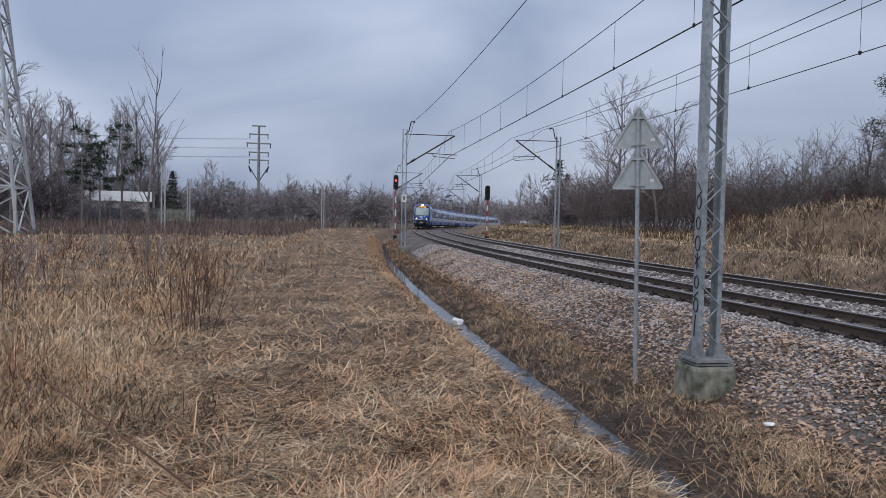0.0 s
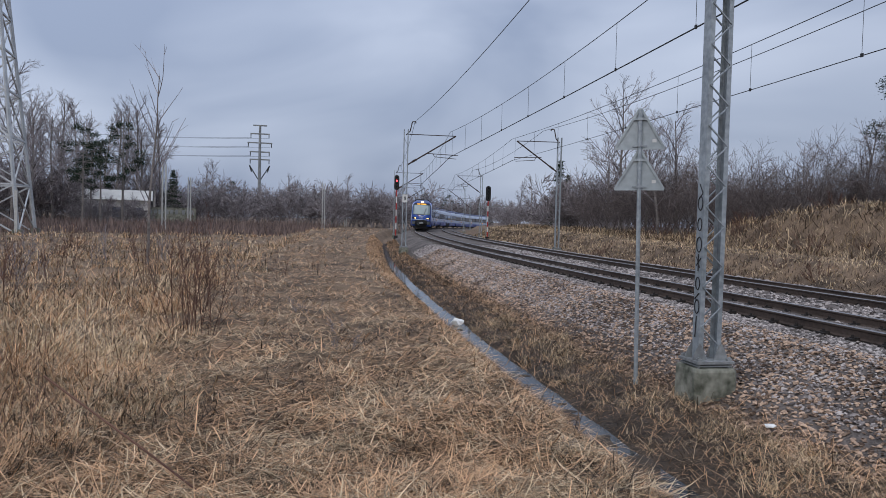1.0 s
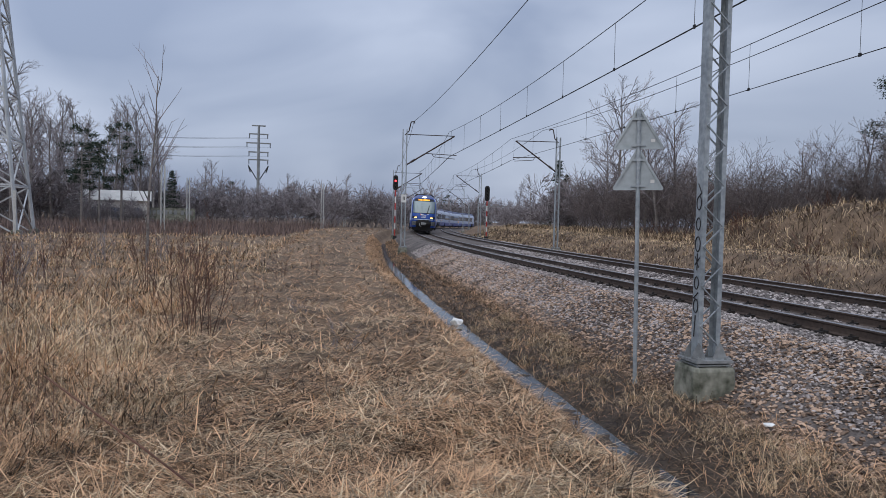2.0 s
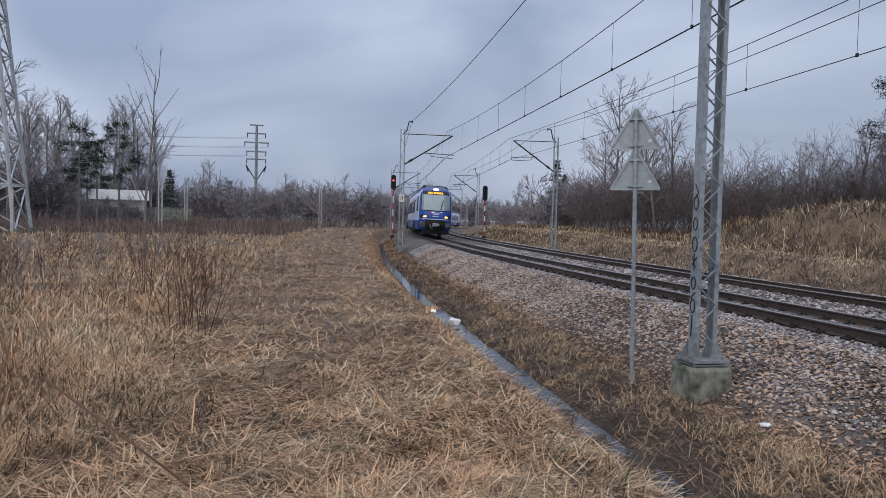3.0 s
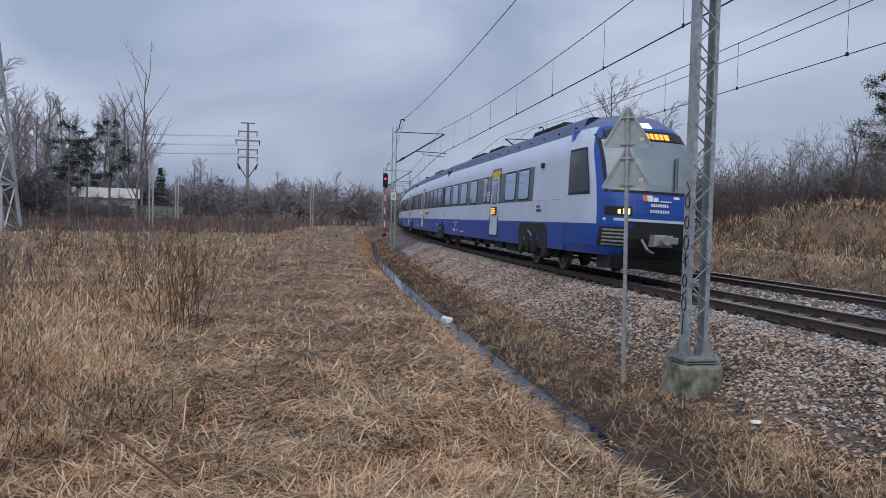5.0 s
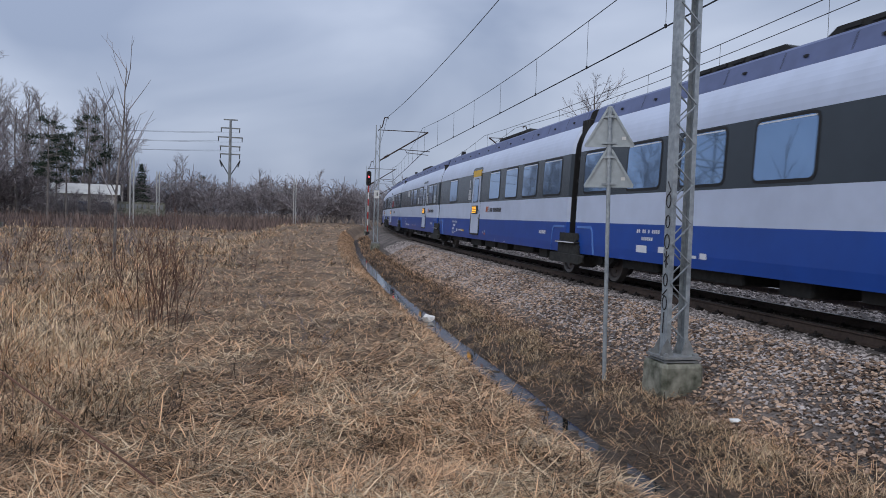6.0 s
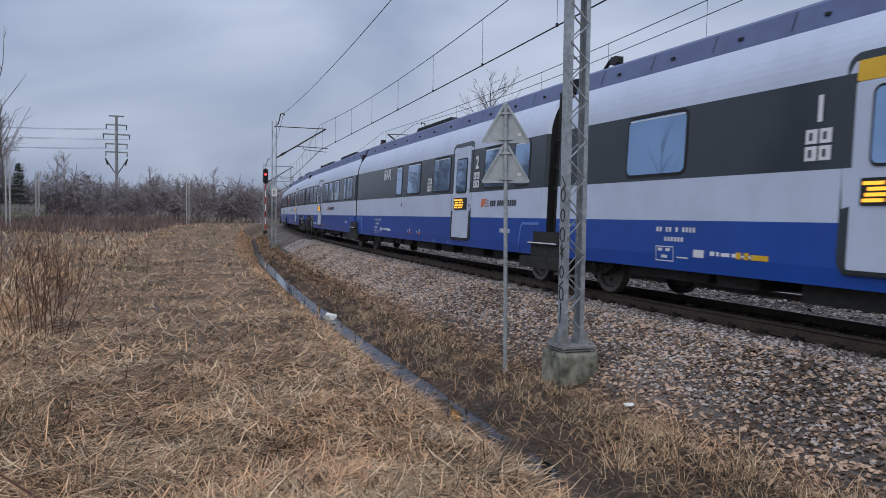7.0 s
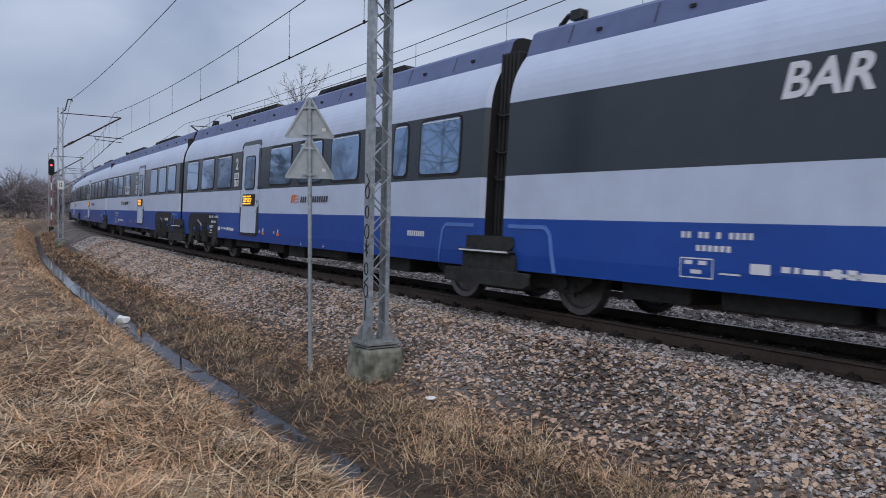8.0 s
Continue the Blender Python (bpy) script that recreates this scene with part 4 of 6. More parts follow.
def shell(x0, x1):
    """The painted body between two ends, rounded at its edges, open to nothing."""
    b = Build()
    half = [(z, y) for _, z, y in SIDE]
    ring = [(-y, z) for z, y in half] + [(y, z) for z, y in half[::-1]]
    n = len(half)
    xs = [(x0, 0.95), (x0 + 0.06, 1.0), (x1 - 0.06, 1.0), (x1, 0.95)]
    V = [(x, y * k, z) for x, k in xs for y, z in ring]
    L = len(ring)
    fm = {}
    for a in range(3):
        for j in range(L):
            jj = (j + 1) % L
            if j < n - 1:
                m = BAND[j]
            elif j == n - 1:
                m = 3
            elif j < L - 1:
                m = BAND[L - 2 - j]
            else:
                m = 4
            fm.setdefault(m, []).append((a * L + j, a * L + jj, (a + 1) * L + jj, (a + 1) * L + j))
    fs = []
    base = b.n
    b.v.append(np.array(V, float))
    b.n += len(V)
    for m, f in fm.items():
        b.f.append(np.array(f))
        b.m.append(np.full(len(f), m))
    for cap in (list(range(L)), [3 * L + i for i in range(L)][::-1]):
        b.f.append(np.array([cap]))
        b.m.append(np.full(1, 4))
    return b


def side_y(z):
    return float(np.interp(z, [q[1] for q in SIDE], [q[2] for q in SIDE]))


def plate(x0, x1, z0, z1, r, out, thick, mat_index=0, side=-1):
    """A rounded panel that follows the car side, proud of it by out."""
    b = Build()
    pts = rounded(x0, x1, z0, z1, r)
    n = len(pts)
    V = [(x, side * (side_y(z) + out), z) for x, z in pts] + [(x, side * (side_y(z) + out - thick), z) for x, z in pts]
    F = np.array([(i, (i + 1) % n, n + (i + 1) % n, n + i) for i in range(n)])
    if side < 0:
        b.add(V, [np.array([list(range(n))]), F[:, ::-1]], mat_index)
    else:
        b.add(V, [np.array([list(range(n))[::-1]]), F], mat_index)
    return b


def window(car, x0, x1, side, z0=2.02, z1=2.90):
    fr = part("window", plate(x0 - 0.05, x1 + 0.05, z0 - 0.05, z1 + 0.05, 0.14, 0.006, 0.03, 0, side), [M_RUBBER], car)
    part("pane", plate(x0, x1, z0, z1, 0.10, 0.012, 0.02, 0, side), [M_GLASS], fr)
    part("vent_bar", plate(x0 + 0.03, x1 - 0.03, z1 - 0.035, z1 - 0.015, 0.005, 0.016, 0.01, 0, side), [M_MARK], fr)


def lettering(car, body, x, z, size, side, mat, name="lettering", slant=0.0):
    me = text_mesh(body, size, bold=0.012)
    if slant:
        for v in me.vertices:
            v.co.x += v.co.y * slant
    me.materials.clear()
    me.materials.append(mat)
    y = side * (side_y(z) + 0.010)
    m = Matrix.Translation((x, y, z)) @ (pose(0, 0, 0, 90, 0, 0) if side < 0 else pose(0, 0, 0, 90, 0, 180))
    part(name, me, None, car, m=m)


def bars(car, x0, z0, rows, side, mat, name="marking", lean=0.0):
    """Plain bars that stand for small writing: rows of (dx, dz, length, height)."""
    b = Build()
    for dx, dz, ln, h in rows:
        x, z = x0 + dx, z0 + dz
        a, c = side * (side_y(z) + 0.008), side * (side_y(z + h) + 0.008)
        V = [(x, a, z), (x + ln, a, z), (x + ln + lean, c, z + h), (x + lean, c, z + h)]
        b.add(V, [np.array([(0, 1, 2, 3) if side < 0 else (3, 2, 1, 0)])])
    tagged(part(name, b, [mat], car), kind="stuff")


def pictograms(car, x, side, number=None):
    b = Build()
    for i in range(2):
        for j in range(2):
            x0, z0 = x + i * 0.20, 2.03 + j * 0.20
            a, c = side * (side_y(z0) + 0.008), side * (side_y(z0 + 0.17) + 0.008)
            V = [(x0, a, z0), (x0 + 0.17, a, z0), (x0 + 0.17, c, z0 + 0.17), (x0, c, z0 + 0.17)]
            b.add(V, [np.array([(0, 1, 2, 3) if side < 0 else (3, 2, 1, 0)])])
    sg = part("pictogram_panel", b, [M_MARK], car)
    for i in range(2):
        for j in range(2):
            x0, z0 = x + i * 0.20 + 0.05, 2.03 + j * 0.20 + 0.04
            y = side * (side_y(z0) + 0.011)
            d = Build()
            d.add([(x0, y, z0), (x0 + 0.05, y, z0), (x0 + 0.05, y, z0 + 0.09), (x0, y, z0 + 0.09)], [np.array([(0, 1, 2, 3) if side < 0 else (3, 2, 1, 0)])])
            part("pictogram", d, [M_MARK_DARK], sg)
    if number:
        lettering(car, number, x + 0.19, 2.62, 0.42, side, M_MARK, "class_number")


def car_door(car, x0, x1, side, yellow):
    fr = part("door", plate(x0 - 0.14, x1 + 0.15, 0.73, 3.20, 0.16, 0.014, 0.05, 0, side), [M_CAR_DARK], car, "side door in a dark rounded frame")
    part("door_leaf", plate(x0, x1, 0.79, 2.86 if yellow else 3.08, 0.03, 0.024, 0.02, 0, side), [M_CAR_WHITE], fr)
    if yellow:
        part("door_header", plate(x0, x1, 2.865, 3.10, 0.03, 0.024, 0.02, 0, side), [M_YELLOW], fr, "yellow first-class header")
    wf = part("door_window", plate(x0 + 0.22, x1 - 0.18, 1.92, 2.80, 0.10, 0.030, 0.02, 0, side), [M_RUBBER], fr)
    part("door_pane", plate(x0 + 0.25, x1 - 0.21, 1.95, 2.77, 0.08, 0.034, 0.01, 0, side), [M_GLASS], fr)
    part("display", plate(x0 + 0.14, x1 - 0.12, 1.50, 1.80, 0.02, 0.034, 0.02, 0, side), [M_BLACK], fr, "amber destination display")
    b = Build()
    for r in range(4):
        z = 1.535 + r * 0.062
        for i, (a, ln) in enumerate(((0.0, 0.26), (0.30, 0.18), (0.51, 0.10))):
            xa = x0 + 0.20 + a + (0.03 * ((r * 7 + i * 3) % 3 - 1))
            xb = min(xa + ln, x1 - 0.17)
            y = side * (side_y(z) + 0.037)
            b.add([(xa, y, z), (xb, y, z), (xb, y, z + 0.04), (xa, y, z + 0.04)], [np.array([(0, 1, 2, 3) if side < 0 else (3, 2, 1, 0)])])
    part("display_text", b, [M_AMBER], fr)
    k = Build()
    for z in (1.35, 1.62, 1.98):
        y = side * (side_y(z) + 0.03)
        k.tube((x1 + 0.05, y - 0.015, z), (x1 + 0.05, y + 0.015, z), 0.03, None, 8)
    part("door_button", k, [M_ZINC], fr)
    st = Build()
    st.box(x0 - 0.04, x1 + 0.04, side * 1.38 - 0.06, side * 1.38 + 0.06, 0.735, 0.765)
    part("door_step", st, [M_BLACK], fr)


WHEEL = None


def wheel_mesh():
    b = Build()
    n = 20
    ring = [(0.0, 0.46, -0.065), (0.0, 0.44, 0.07), (0.0, 0.36, 0.06), (0.0, 0.33, 0.02), (0.0, 0.12, 0.03), (0.0, 0.10, 0.09), (0.0, 0.0, 0.09)]
    V = []
    for _, r, y in ring:
        for i in range(n):
            a = 2 * math.pi * i / n
            V.append((r * math.cos(a), -y, r * math.sin(a)))
    F = []
    for k in range(len(ring) - 1):
        for i in range(n):
            j = (i + 1) % n
            F.append((k * n + i, k * n + j, (k + 1) * n + j, (k + 1) * n + i))
    b.add(V, [np.array(F)])
    for a in (0, 120, 240):
        ca, sa = math.cos(radians(a)), math.sin(radians(a))
        b.tube((0.22 * ca, -0.02, 0.22 * sa), (0.22 * ca, -0.055, 0.22 * sa), 0.035, None, 6)
    return b.mesh("wheel", [M_WHEEL])


WHEELS = []      # every wheel, with its place along its car, for the rolling


def bogie(car, x, base=2.6, k=0):
    f = Build()
    for sd in (-1, 1):
        y = sd * 1.02
        f.prism([(-1.75, 0.50), (-1.5, 0.36), (-0.75, 0.36), (-0.45, 0.26), (0.45, 0.26), (0.75, 0.36), (1.5, 0.36), (1.75, 0.50), (1.7, 0.62), (0.7, 0.64), (0.4, 0.52), (-0.4, 0.52), (-0.7, 0.64), (-1.7, 0.62)], y - 0.06, y + 0.06)
        for xx in (-base / 2, base / 2):
            f.box(xx - 0.16, xx + 0.16, y - 0.10, y + 0.10, 0.32, 0.60, bevel=0.03)
            f.tube((xx, y + sd * 0.05, 0.46), (xx, y + sd * 0.16, 0.46), 0.11, 0.09, 10)
            f.tube((xx - 0.24, y, 0.44), (xx - 0.24, y, 0.74), 0.08, None, 8)
            f.tube((xx + 0.24, y, 0.44), (xx + 0.24, y, 0.74), 0.08, None, 8)
        f.tube((-0.22, y, 0.5), (-0.22, y, 0.86), 0.16, 0.19, 10)
        f.tube((0.22, y, 0.5), (0.22, y, 0.86), 0.16, 0.19, 10)
        f.tube((-0.9, y + sd * 0.10, 0.72), (0.7, y + sd * 0.10, 0.56), 0.035, None, 6)
    f.box(-0.5, 0.5, -1.0, 1.0, 0.42, 0.62)
    bg = part("bogie", f, [M_BOGIE], car, "dark dusty steel bogie", Matrix.Translation((x, 0, 0)))
    for xx in (-base / 2, base / 2):
        for sd in (-1, 1):
            m = Matrix.Translation((xx, sd * 0.77, 0.46)) @ pose(0, 0, 0, 0, 0, 0 if sd < 0 else 180)
            w = part("wheel", WHEEL, None, bg, m=m)
            WHEELS.append((w, (xx, sd * 0.77, 0.46), sd))
    return bg


def under_gear(car, x0, x1, seed):
    r = random.Random(seed)
    x = x0
    while x < x1 - 0.6:
        ln = r.uniform(0.7, 2.0)
        e = min(x + ln, x1)
        b = Build()
        b.box(x, e, -1.15, 1.15, r.uniform(0.30, 0.42), 0.66, bevel=0.03)
        part("underfloor_box", b, [M_BOGIE], car)
        x = e + r.uniform(0.1, 0.9)


def roof_gear(car, spans, paint=None):
    for x0, x1, h in spans:
        b = Build()
        b.prism([(x0, 4.08), (x1, 4.08), (x1 - 0.25, 4.08 + h), (x0 + 0.25, 4.08 + h)], -0.85, 0.85)
        ru = part("roof_unit", b, [paint or M_BOGIE], car, "roof equipment housing with dark grilles")
        n = int((x1 - x0 - 0.8) / 0.5)
        for i in range(max(n, 1)):
            g = Build()
            g.box(x0 + 0.4 + i * 0.5, x0 + 0.72 + i * 0.5, -0.87, 0.87, 4.10 + h * 0.3, 4.09 + h * 0.8)
            part("roof_grille", g, [M_RUBBER], ru)


def roof_seams(car, x0, x1):
    """Seams, brackets and rivet heads along the roof fairing."""
    b = Build()
    x = x0 + 0.7
    while x < x1 - 0.3:
        for sd in (-1, 1):
            y0, y1 = sd * (side_y(3.74) + 0.004), sd * (side_y(4.0) + 0.004)
            b.add([(x, y0, 3.74), (x + 0.02, y0, 3.74), (x + 0.02, y1, 4.0), (x, y1, 4.0)], [np.array([(0, 1, 2, 3) if sd < 0 else (3, 2, 1, 0)])])
            y = sd * (side_y(3.84) + 0.01)
            b.box(x + 0.5, x + 0.58, y - 0.02, y + 0.02, 3.82, 3.86)
        x += 1.45
    tagged(part("roof_seam", b, [M_RUBBER], car), kind="stuff")


def bellows(car, rear=True):
    b = Build()
    for i in range(5):
        x = -0.20 + i * 0.085
        b.box(x, x + 0.055, -1.2, 1.2, 0.72, 3.78, bevel=0.015)
    b.box(-0.22, 0.22, -1.12, 1.12, 0.80, 3.70)
    part("gangway_bellows", b, [M_RUBBER], car, "black folded gangway bellows")
    for sd in (-1, 1):
        for z in (1.95, 2.35, 2.9):
            c = Build()
            c.path([(-0.22, sd * 1.2, z), (-0.08, sd * 1.25, z - 0.07), (0.08, sd * 1.25, z - 0.07), (0.22, sd * 1.2, z)], 0.022, 5)
            part("jumper_cable", c, [M_BLACK], car)
    for sd in (-1, 1):
        d = Build()
        d.box(-0.62, 0.58, sd * (side_y(0.9) + 0.03) - 0.10, sd * (side_y(0.9) + 0.03) + 0.10, 0.80, 0.85, bevel=0.02)
        part("coupling_cover", d, [M_BOGIE], car)
        d = Build()
        d.box(-0.58, 0.54, sd * (side_y(0.9) + 0.135) - 0.004, sd * (side_y(0.9) + 0.135) + 0.004, 0.815, 0.838)
        part("reflective_strip", d, [M_MARK], car, "pale strip along the coupling cover")
        d = Build()
        y = sd * (side_y(0.9) - 0.02)
        d.box(-0.54, 0.54, y - 0.09, y + 0.09, 0.855, 1.05, bevel=0.05)
        d.box(-0.60, 0.60, y - 0.09, y + 0.09, 0.42, 0.795, bevel=0.04)
        d.box(-0.95, 0.95, y - 0.16, y - 0.02, 0.34, 0.55, bevel=0.05)
        part("coupling_block", d, [M_BOGIE], car)


def fairing(car, x0, x1, out=1):
    """The wheel-arch panel line on the skirt."""
    for sd in (-1, 1):
        b = Build()
        z0, z1 = 0.60, 1.20
        far_end, down = (x1, x1 + 0.10) if out > 0 else (x0, x0 - 0.10)
        start = x0 if out > 0 else x1
        for a, c in (((start, z1), (far_end - 0.10 * out, z1)), ((far_end - 0.10 * out, z1), (far_end, z1 - 0.09)), ((far_end, z1 - 0.09), (down, z0))):
            n = 4
            for i in range(n):
                p = [a[0] + (c[0] - a[0]) * i / n, a[1] + (c[1] - a[1]) * i / n]
                q = [a[0] + (c[0] - a[0]) * (i + 1) / n, a[1] + (c[1] - a[1]) * (i + 1) / n]
                y0, y1 = sd * (side_y(p[1]) + 0.004), sd * (side_y(q[1]) + 0.004)
                w = 0.018
                b.beam((p[0], y0, p[1]), (q[0], y1, q[1]), 0.014, 0.055)
        part("skirt_seam", b, [M_SEAM], car)


def motor_arch(car, xc):
    """A black skirt plate that stands for the shade of a wheel opening, with the axle boxes and damper of a motor bogie
    on it.
    """
    for sd in (-1, 1):
        # no hole in the skirt: the dark of the opening is this plate
        part("wheel_arch", plate(xc - 1.55, xc + 1.55, 0.56, 1.27, 0.34, 0.006, 0.02, 0, sd), [M_RUBBER], car)
        for xx in (xc - 1.2, xc + 1.3):
            w = Build()
            w.tube((xx, sd * 1.36, 0.48), (xx, sd * 1.44, 0.48), 0.20, 0.16, 12)
            w.box(xx - 0.22, xx + 0.22, sd * 1.38 - 0.04, sd * 1.38 + 0.04, 0.52, 0.86, bevel=0.03)
            part("axle_box", w, [M_BOGIE], car)
        w = Build()
        w.tube((xc - 0.45, sd * 1.38, 1.05), (xc + 0.45, sd * 1.38, 0.70), 0.05, None, 8)
        part("damper", w, [M_ZINC_OLD], car)
        for xx in (xc - 0.35, xc + 0.35):
            w = Build()
            w.tube((xx, sd * 1.37, 0.42), (xx, sd * 1.37, 0.98), 0.13, 0.15, 10)
            part("spring", w, [M_BOGIE], car)


def middle_car(label, wins, doors, yellow=False, number="2", picto=None, texts=(), bogies=(0.0,), arch=(), roofs=((3.2, 7.2, 0.14), (9.5, 13.8, 0.14)), seed=1, logo=None):
    car = thing("train_car", label, "train car", group="cars of the train")
    part("body", shell(0.22, CAR - 0.22), BAND_MATS, car)
    for sd in (-1, 1):
        for a, c in wins:
            window(car, a, c, sd)
        for a, c in doors:
            car_door(car, a, c, sd, yellow)
        for x, num in picto or ():
            pictograms(car, x, sd, num)
        for body, x, z, size in texts:
            lettering(car, body, x, z, size, sd, M_MARK, slant=0.22)
        if logo:
            bars(car, logo, 1.55, [(0.0, 0.0, 0.10, 0.20), (0.13, 0.03, 0.10, 0.17), (0.26, 0.0, 0.08, 0.04), (0.26, 0.08, 0.08, 0.04), (0.26, 0.16, 0.08, 0.04)], sd, M_ORANGE, "logo_mark", 0.06)
            bars(car, logo, 1.57, [(0.36, 0.0, 0.12, 0.03), (0.36, 0.06, 0.12, 0.03), (0.36, 0.12, 0.12, 0.03)], sd, M_ZINC, "logo_stripe", 0.04)
            bars(car, logo, 1.57, [(0.56 + 0.115 * i, 0.0, 0.085, 0.13) for i in range(3)] + [(0.98 + 0.115 * i, 0.0, 0.085, 0.13) for i in range(9)], sd, M_MARK_DARK, "logo_lettering", 0.03)
        # small white data on the skirt
        bars(car, 3.35, 0.86, [*[(0.075 * i, 0.28, 0.05, 0.07) for i in range(12) if i not in (2, 5, 7)], *[(0.2 + 0.075 * i, 0.14, 0.05, 0.065) for i in range(6)], (0.0, -0.16, 0.42, 0.015), (0.0, 0.05, 0.42, 0.015), (0.0, -0.16, 0.012, 0.22), (0.41, -0.16, 0.012, 0.22), (0.06, -0.01, 0.1, 0.045), (0.24, -0.01, 0.1, 0.045),
                               (0.14, -0.11, 0.14, 0.045), (0.5, -0.1, 0.25, 0.02), (0.86, -0.07, 0.22, 0.11)], sd, M_MARK)
        bars(car, 4.55, 0.83, [(0.0, 0.0, 0.09, 0.06), (0.13, 0.0, 0.05, 0.06), (0.22, 0.0, 0.16, 0.05), (0.42, 0.0, 0.08, 0.05), (0.58, 0.0, 0.22, 0.03)], sd, M_MARK)
        bars(car, 5.05, 0.75, [(0.0, 0.06, 0.09, 0.09), (0.14, 0.06, 0.09, 0.09), (0.26, 0.06, 0.3, 0.07)], sd, M_YELLOW if yellow else M_MARK)
        bars(car, 7.6, 0.82, [(0.0, 0.0, 0.06, 0.06), (1.0, 0.0, 0.06, 0.06)], sd, M_MARK)
        bars(car, 7.8, 0.78, [(0.05, 0.07, 0.07, 0.08), (1.05, 0.07, 0.07, 0.08)], sd, M_MARK)
        bars(car, 7.8, 0.78, [(0.0, 0.0, 0.17, 0.06), (1.0, 0.0, 0.17, 0.06)], sd, M_ORANGE)
        bars(car, 10.2, 0.62, [(0.0, 0.0, 0.1, 0.02), (0.04, 0.02, 0.02, 0.05), (1.2, 0.0, 0.1, 0.02), (1.24, 0.02, 0.02, 0.05)], sd, M_MARK)
        bars(car, 14.9, 0.98, [(0.07 * i, 0.0, 0.05, 0.09) for i in range(8)], sd, M_MARK)
        bars(car, 6.75, 1.60, [(0.0, 0.0, 0.20, 0.015), (0.0, 0.115, 0.20, 0.015), (0.02, 0.035, 0.16, 0.06)], sd, M_MARK_DARK)
    roof_gear(car, roofs)
    c = Build()
    c.path([(0.34, -0.55, 4.06), (0.36, -0.55, 4.22), (0.52, -0.55, 4.34), (0.74, -0.55, 4.32), (0.86, -0.55, 4.22), (0.88, -0.55, 4.06)], 0.04)
    c.box(0.60, 0.86, -0.63, -0.47, 4.24, 4.38, bevel=0.03)
    part("roof_cable", c, [M_BLACK], car)
    roof_seams(car, 0.4, CAR - 0.4)
    bellows(car)
    for i, x in enumerate(bogies):
        bogie(car, x, k=i)
        if x > 1:
            motor_arch(car, x)
    lo, hi = 2.3, CAR - 2.3
    under_gear(car, lo, hi, seed)
    if 0.0 in bogies:
        fairing(car, 0.4, 1.25)
    fairing(car, CAR - 1.25, CAR - 0.4, -1)
    return car


# the cab: its surface by the height and an angle from the flank (0) to the middle of the front (90)
CAB_BACK, CAB_NOSE = 20.0, 22.15


def cab_point(z, ang, out=0.0):
    hw = float(np.interp(z, [0.55, 0.8, 1.31, 1.92, 2.97, 3.3, 3.6, 3.85, 4.05], [1.30, 1.39, 1.41, 1.41, 1.40, 1.36, 1.22, 1.00, 0.70]))
    nose = float(np.interp(z, [0.55, 0.9, 1.3, 1.75, 2.3, 2.9, 3.4, 3.75, 4.05], [21.85, 22.12, CAB_NOSE, 22.12, 21.92, 21.58, 21.24, 20.92, 20.4]))
    a = radians(ang)
    e = 0.52
    c, s = max(math.cos(a), 0) ** e, max(math.sin(a), 0) ** e
    ln = nose - 19.4
    return 19.4 + ln * s + out * math.sin(a), (hw) * c + out * math.cos(a), z


def cab_patch(zs, angs, sign, out, mat=0, b=None):
    b = b or Build()
    V = []
    for z in zs:
        for an in angs:
            x, y, zz = cab_point(z, abs(an), out)
            V.append((x, y * (sign if an >= 0 else -sign), zz))
    n = len(angs)
    F = []
    for i in range(len(zs) - 1):
        for j in range(n - 1):
            q = (i * n + j, i * n + j + 1, (i + 1) * n + j + 1, (i + 1) * n + j)
            F.append(q if sign > 0 else q[::-1])
    b.add(V, [np.array(F)], mat)
    return b


def cab_face(b, zs, y0, y1, out, mat, cols=10):
    """A piece of the front between two half widths, mapped by y."""
    V = []
    for z in zs:
        lo = [cab_point(z, a, out) for a in np.linspace(0, 90, 60)]
        ys = np.array([p[1] for p in lo])[::-1]
        xs = np.array([p[0] for p in lo])[::-1]
        for y in np.linspace(y0, y1, cols):
            V.append((float(np.interp(abs(y), ys, xs)), y, z))
    F = [(i * cols + j, i * cols + j + 1, (i + 1) * cols + j + 1, (i + 1) * cols + j) for i in range(len(zs) - 1) for j in range(cols - 1)]
    b.add(V, [np.array(F)], mat)
    return b


